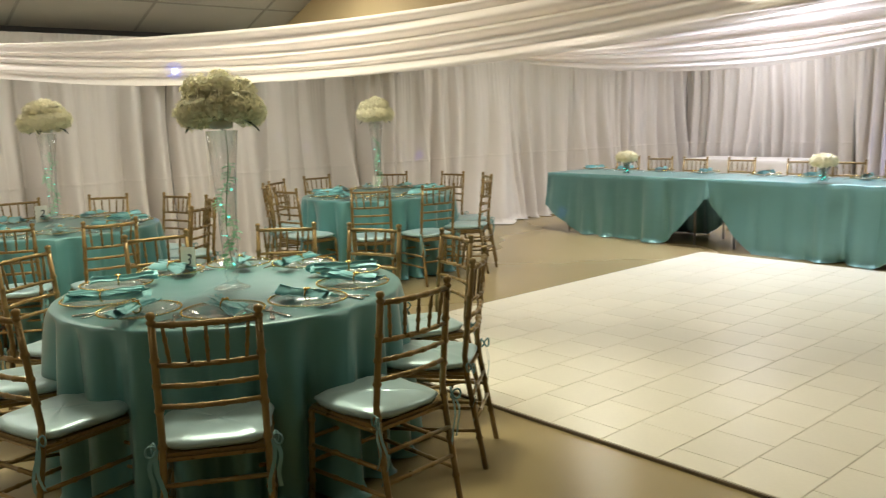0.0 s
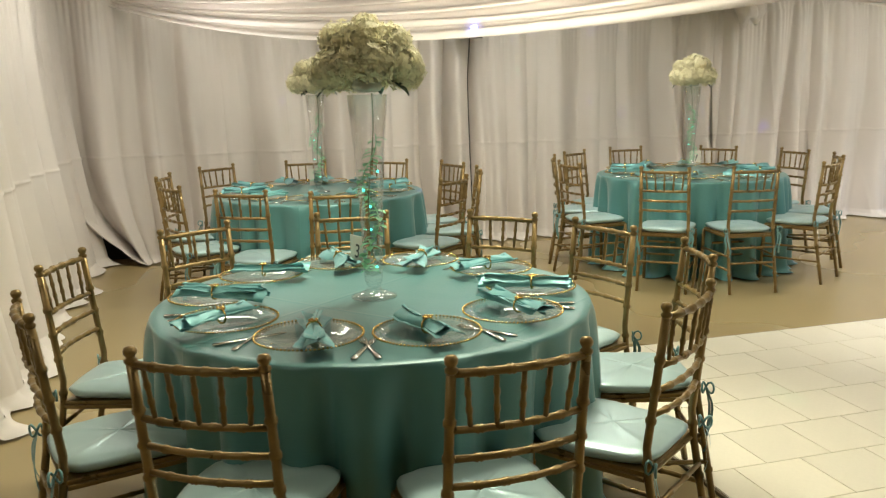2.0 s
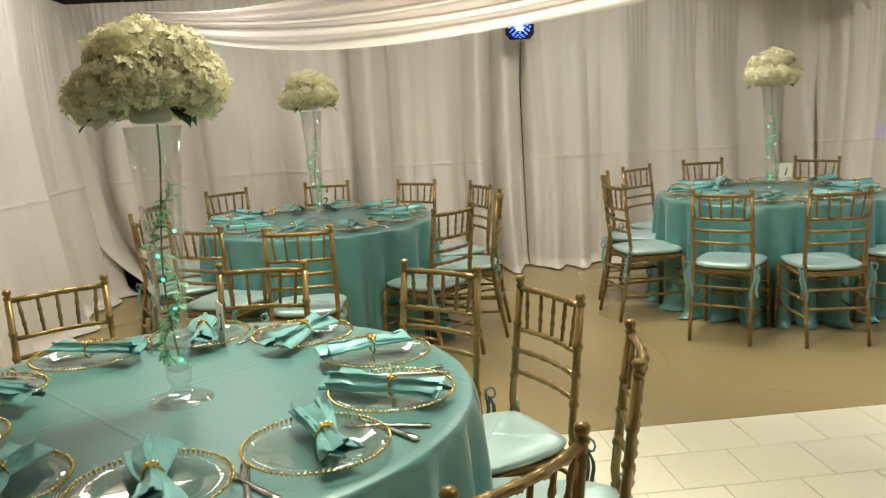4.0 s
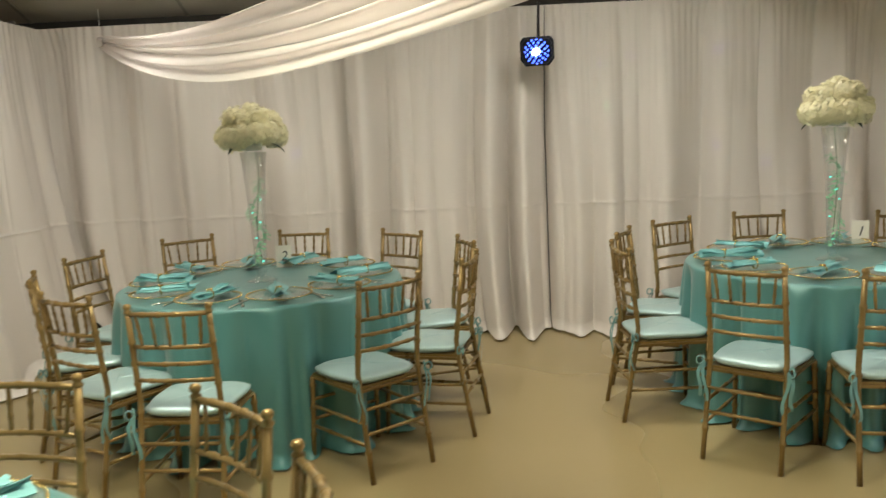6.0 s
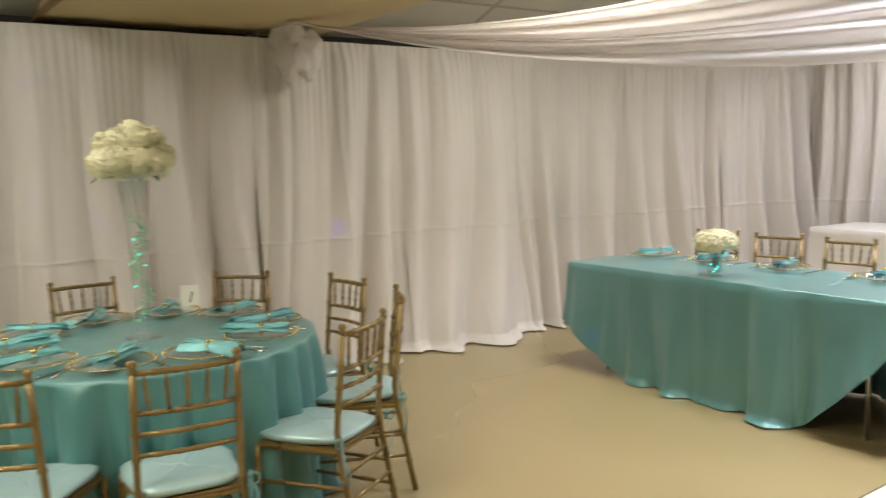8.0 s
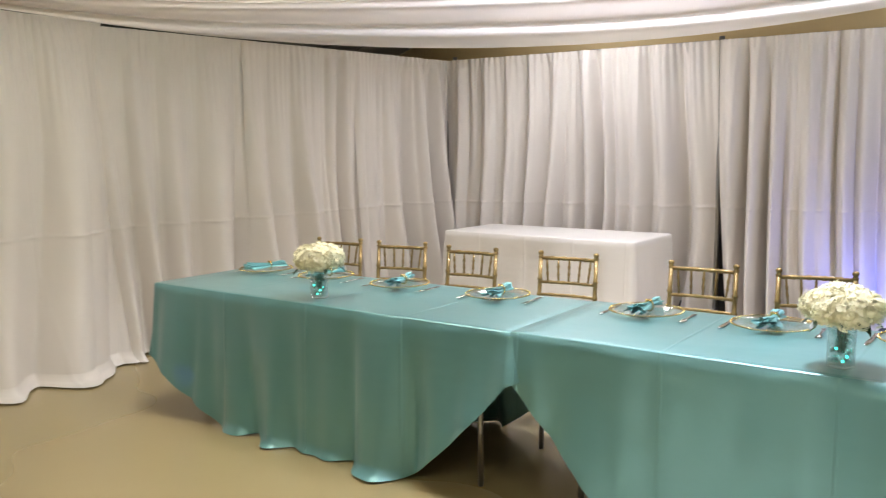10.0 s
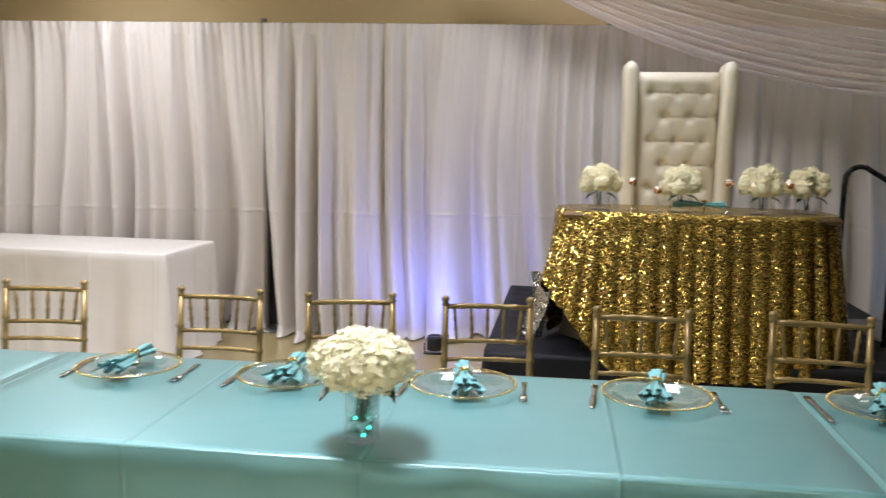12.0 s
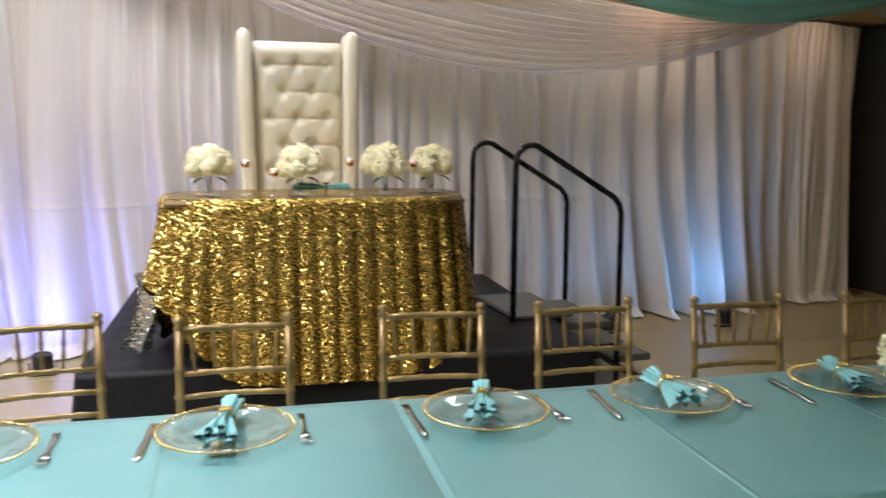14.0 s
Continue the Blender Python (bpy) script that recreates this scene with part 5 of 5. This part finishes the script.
# ---- lights on the floor and wall ----
for x, y, m_ in [(-0.28, 10.27, SPARK_GLOW), (4.53, 10.2, SPARK_GLOW), (3.55, 10.25, SPARK_GLOW)]:
    t = thing("uplight", "small black floor uplight glowing blue", "uplight", "blue uplights", m=pose(x, y, 0))
    bm = bmesh.new()
    lathe(bm, [(0.055, 0.03), (0.06, 0.035), (0.06, 0.12), (0.05, 0.135), (0.047, 0.128)], 18)
    part("housing", bm, BLACK, t)
    bm = bmesh.new()
    lathe(bm, [(0.046, 0.118), (0.046, 0.122)], 18)
    part("lens", bm, m_, t, "glowing blue lens")
    bm = bmesh.new()
    sweep(bm, [(-0.075, 0, 0.006), (-0.075, 0, 0.08)], [0.006, 0.006], 6)
    sweep(bm, [(0.075, 0, 0.006), (0.075, 0, 0.08)], [0.006, 0.006], 6)
    box(bm, -0.08, 0.08, -0.03, 0.03, 0.0, 0.008)
    part("bracket", bm, BLACK, t)

for x, y, z, h in ((5.62, 10.30, 2.60, 0.30), (4.05, 10.50, 2.76, 0.72)):
    t = thing("downlight", "round ceiling downlight glowing warm", "downlight", "warm downlights", m=pose(x, y, z))
    bm = bmesh.new()
    lathe(bm, [(0.075, 0.0), (0.085, 0.004), (0.085, 0.02), (0.06, 0.06), (0.055, 0.06), (0.062, 0.01)], 24)
    part("trim_ring", bm, FOAM, t)
    bm = bmesh.new()
    lathe(bm, [(0.05, 0.045), (0.05, 0.05)], 20)
    part("bulb", bm, LAMP_GLOW, t, "warm glowing bulb")
    bm = bmesh.new()
    lathe(bm, [(0.06, 0.06), (0.06, h)], 16)
    part("can", bm, PIPE_M, t)

t = thing("party_light", "black boxed party light with a glowing blue lens", "party light", m=pose(-4.86, 1.95, 2.08, 0, 8, -12))
bm = bmesh.new()
rings(bm, [[(x, w * c, h * e) for c, e in ((-1, -0.55), (-0.7, -1), (0.7, -1), (1, -0.55), (1, 0.7), (0.8, 1), (-0.8, 1), (-1, 0.7))] for x, w, h in ((-0.10, 0.085, 0.070), (-0.08, 0.105, 0.088), (0.055, 0.118, 0.100), (0.085, 0.118, 0.100), (0.087, 0.104, 0.086), (0.07, 0.100, 0.082))])
part("housing", bm, BLACK, t, smooth=False)
bm = bmesh.new()
lathe(bm, [(0.088, 0.0), (0.086, 0.020), (0.070, 0.050), (0.040, 0.070), (0.004, 0.076)], 28)
bmesh.ops.transform(bm, matrix=pose(0.072, 0, 0, 0, 90, 0), verts=bm.verts)
part("dome", bm, DOME_GLASS, t, "dark faceted plastic dome")
for r, x, n in ((0.080, 0.100, 16), (0.062, 0.126, 12), (0.040, 0.142, 8)):
    for k in range(n):
        a = 2 * math.pi * (k + 0.5 * (n == 12)) / n
        bm = bmesh.new()
        bmesh.ops.create_icosphere(bm, subdivisions=1, radius=0.0095, matrix=Matrix.Translation((x, r * math.cos(a), r * math.sin(a))))
        part("lens", bm, BLUE_GLOW, t, "glowing blue lens")
bm = bmesh.new()
bmesh.ops.create_icosphere(bm, subdivisions=2, radius=0.030, matrix=Matrix.LocRotScale((0.142, 0.0, 0.0), None, (0.5, 1, 0.9)))
part("main_lens", bm, CORE_GLOW, t, "glaring pale blue main lens")
bm = bmesh.new()
sweep(bm, [(-0.03, 0, 0.09), (-0.06, 0, 0.20), (-0.12, 0, 0.33)], [0.012, 0.010, 0.010], 8)
part("bracket", bm, BLACK, t)


# ---- table numbers ----
def table_number(x, y, z, turn, text):
    t = thing("table_number", "cream card with a handwritten table number", "table number", "table number cards", m=pose(x, y, z, 0, 0, turn))
    bm = bmesh.new()
    box(bm, -0.048, 0.048, -0.0015, 0.0015, 0.0, 0.135)
    part("card", bm, PAPER, t, smooth=False)
    bm = bmesh.new()
    box(bm, -0.04, 0.04, -0.02, 0.02, 0.0, 0.006, 0.002)
    part("foot", bm, GLASS, t, smooth=False)
    c = bpy.data.curves.new("numeral", "FONT")
    c.body, c.size, c.align_x, c.shear, c.extrude = text, 0.085, "CENTER", 0.25, 0.0004
    n = new("numeral", c)
    n.data.materials.append(INK)
    n.parent = t
    n.matrix_local = pose(0, -0.0025, 0.042, 90, 0, 0)


table_number(-3.80, 0.27, TOP + 0.003, 86, "2")
table_number(-3.90, 3.79, TOP + 0.003, 58, "1")
table_number(-0.52, 0.03, TOP + 0.003, 22, "3")

# ---- dance floor ----
DX, DY, TS = -1.26, 1.19, 0.305
df = new("dance_floor")
tagged(df, "portable cream tiled dance floor with a dark edge", "dance floor", kind="structure")
bm = bmesh.new()
box(bm, DX, DX + 16 * TS, DY, DY + 16 * TS, 0.0, 0.0145)
part("base", bm, JOINT_M, df, smooth=False)
for x0, x1, y0, y1 in ((DX - 0.012, DX, DY - 0.012, DY + 16 * TS + 0.012), (DX + 16 * TS, DX + 16 * TS + 0.012, DY - 0.012, DY + 16 * TS + 0.012), (DX, DX + 16 * TS, DY - 0.012, DY), (DX, DX + 16 * TS, DY + 16 * TS, DY + 16 * TS + 0.012)):
    bm = bmesh.new()
    box(bm, x0, x1, y0, y1, 0.0, 0.014)
    part("edge_strip", bm, EDGE_M, df, smooth=False)


def tile_mesh(w, l):
    bm = bmesh.new()
    g = 0.0022
    rings(bm, [[(g + i, g + i, z), (w - g - i, g + i, z), (w - g - i, l - g - i, z), (g + i, l - g - i, z)] for i, z in ((0, 0.012), (0, 0.0172), (0.0012, 0.0182))])
    me = bpy.data.meshes.new("tile")
    bm.to_mesh(me)
    bm.free()
    me.materials.append(TILE_M)
    return me


whole, half = tile_mesh(TS, TS), tile_mesh(TS, TS / 2)
for i in range(16):
    shift = i % 2
    y = DY
    spans = [half] + [whole] * 15 + [half] if shift else [whole] * 16
    for me in spans:
        ob = new("tile", me)
        ob.parent = df
        ob.location = (DX + i * TS, y, 0)
        y += TS if me is whole else TS / 2
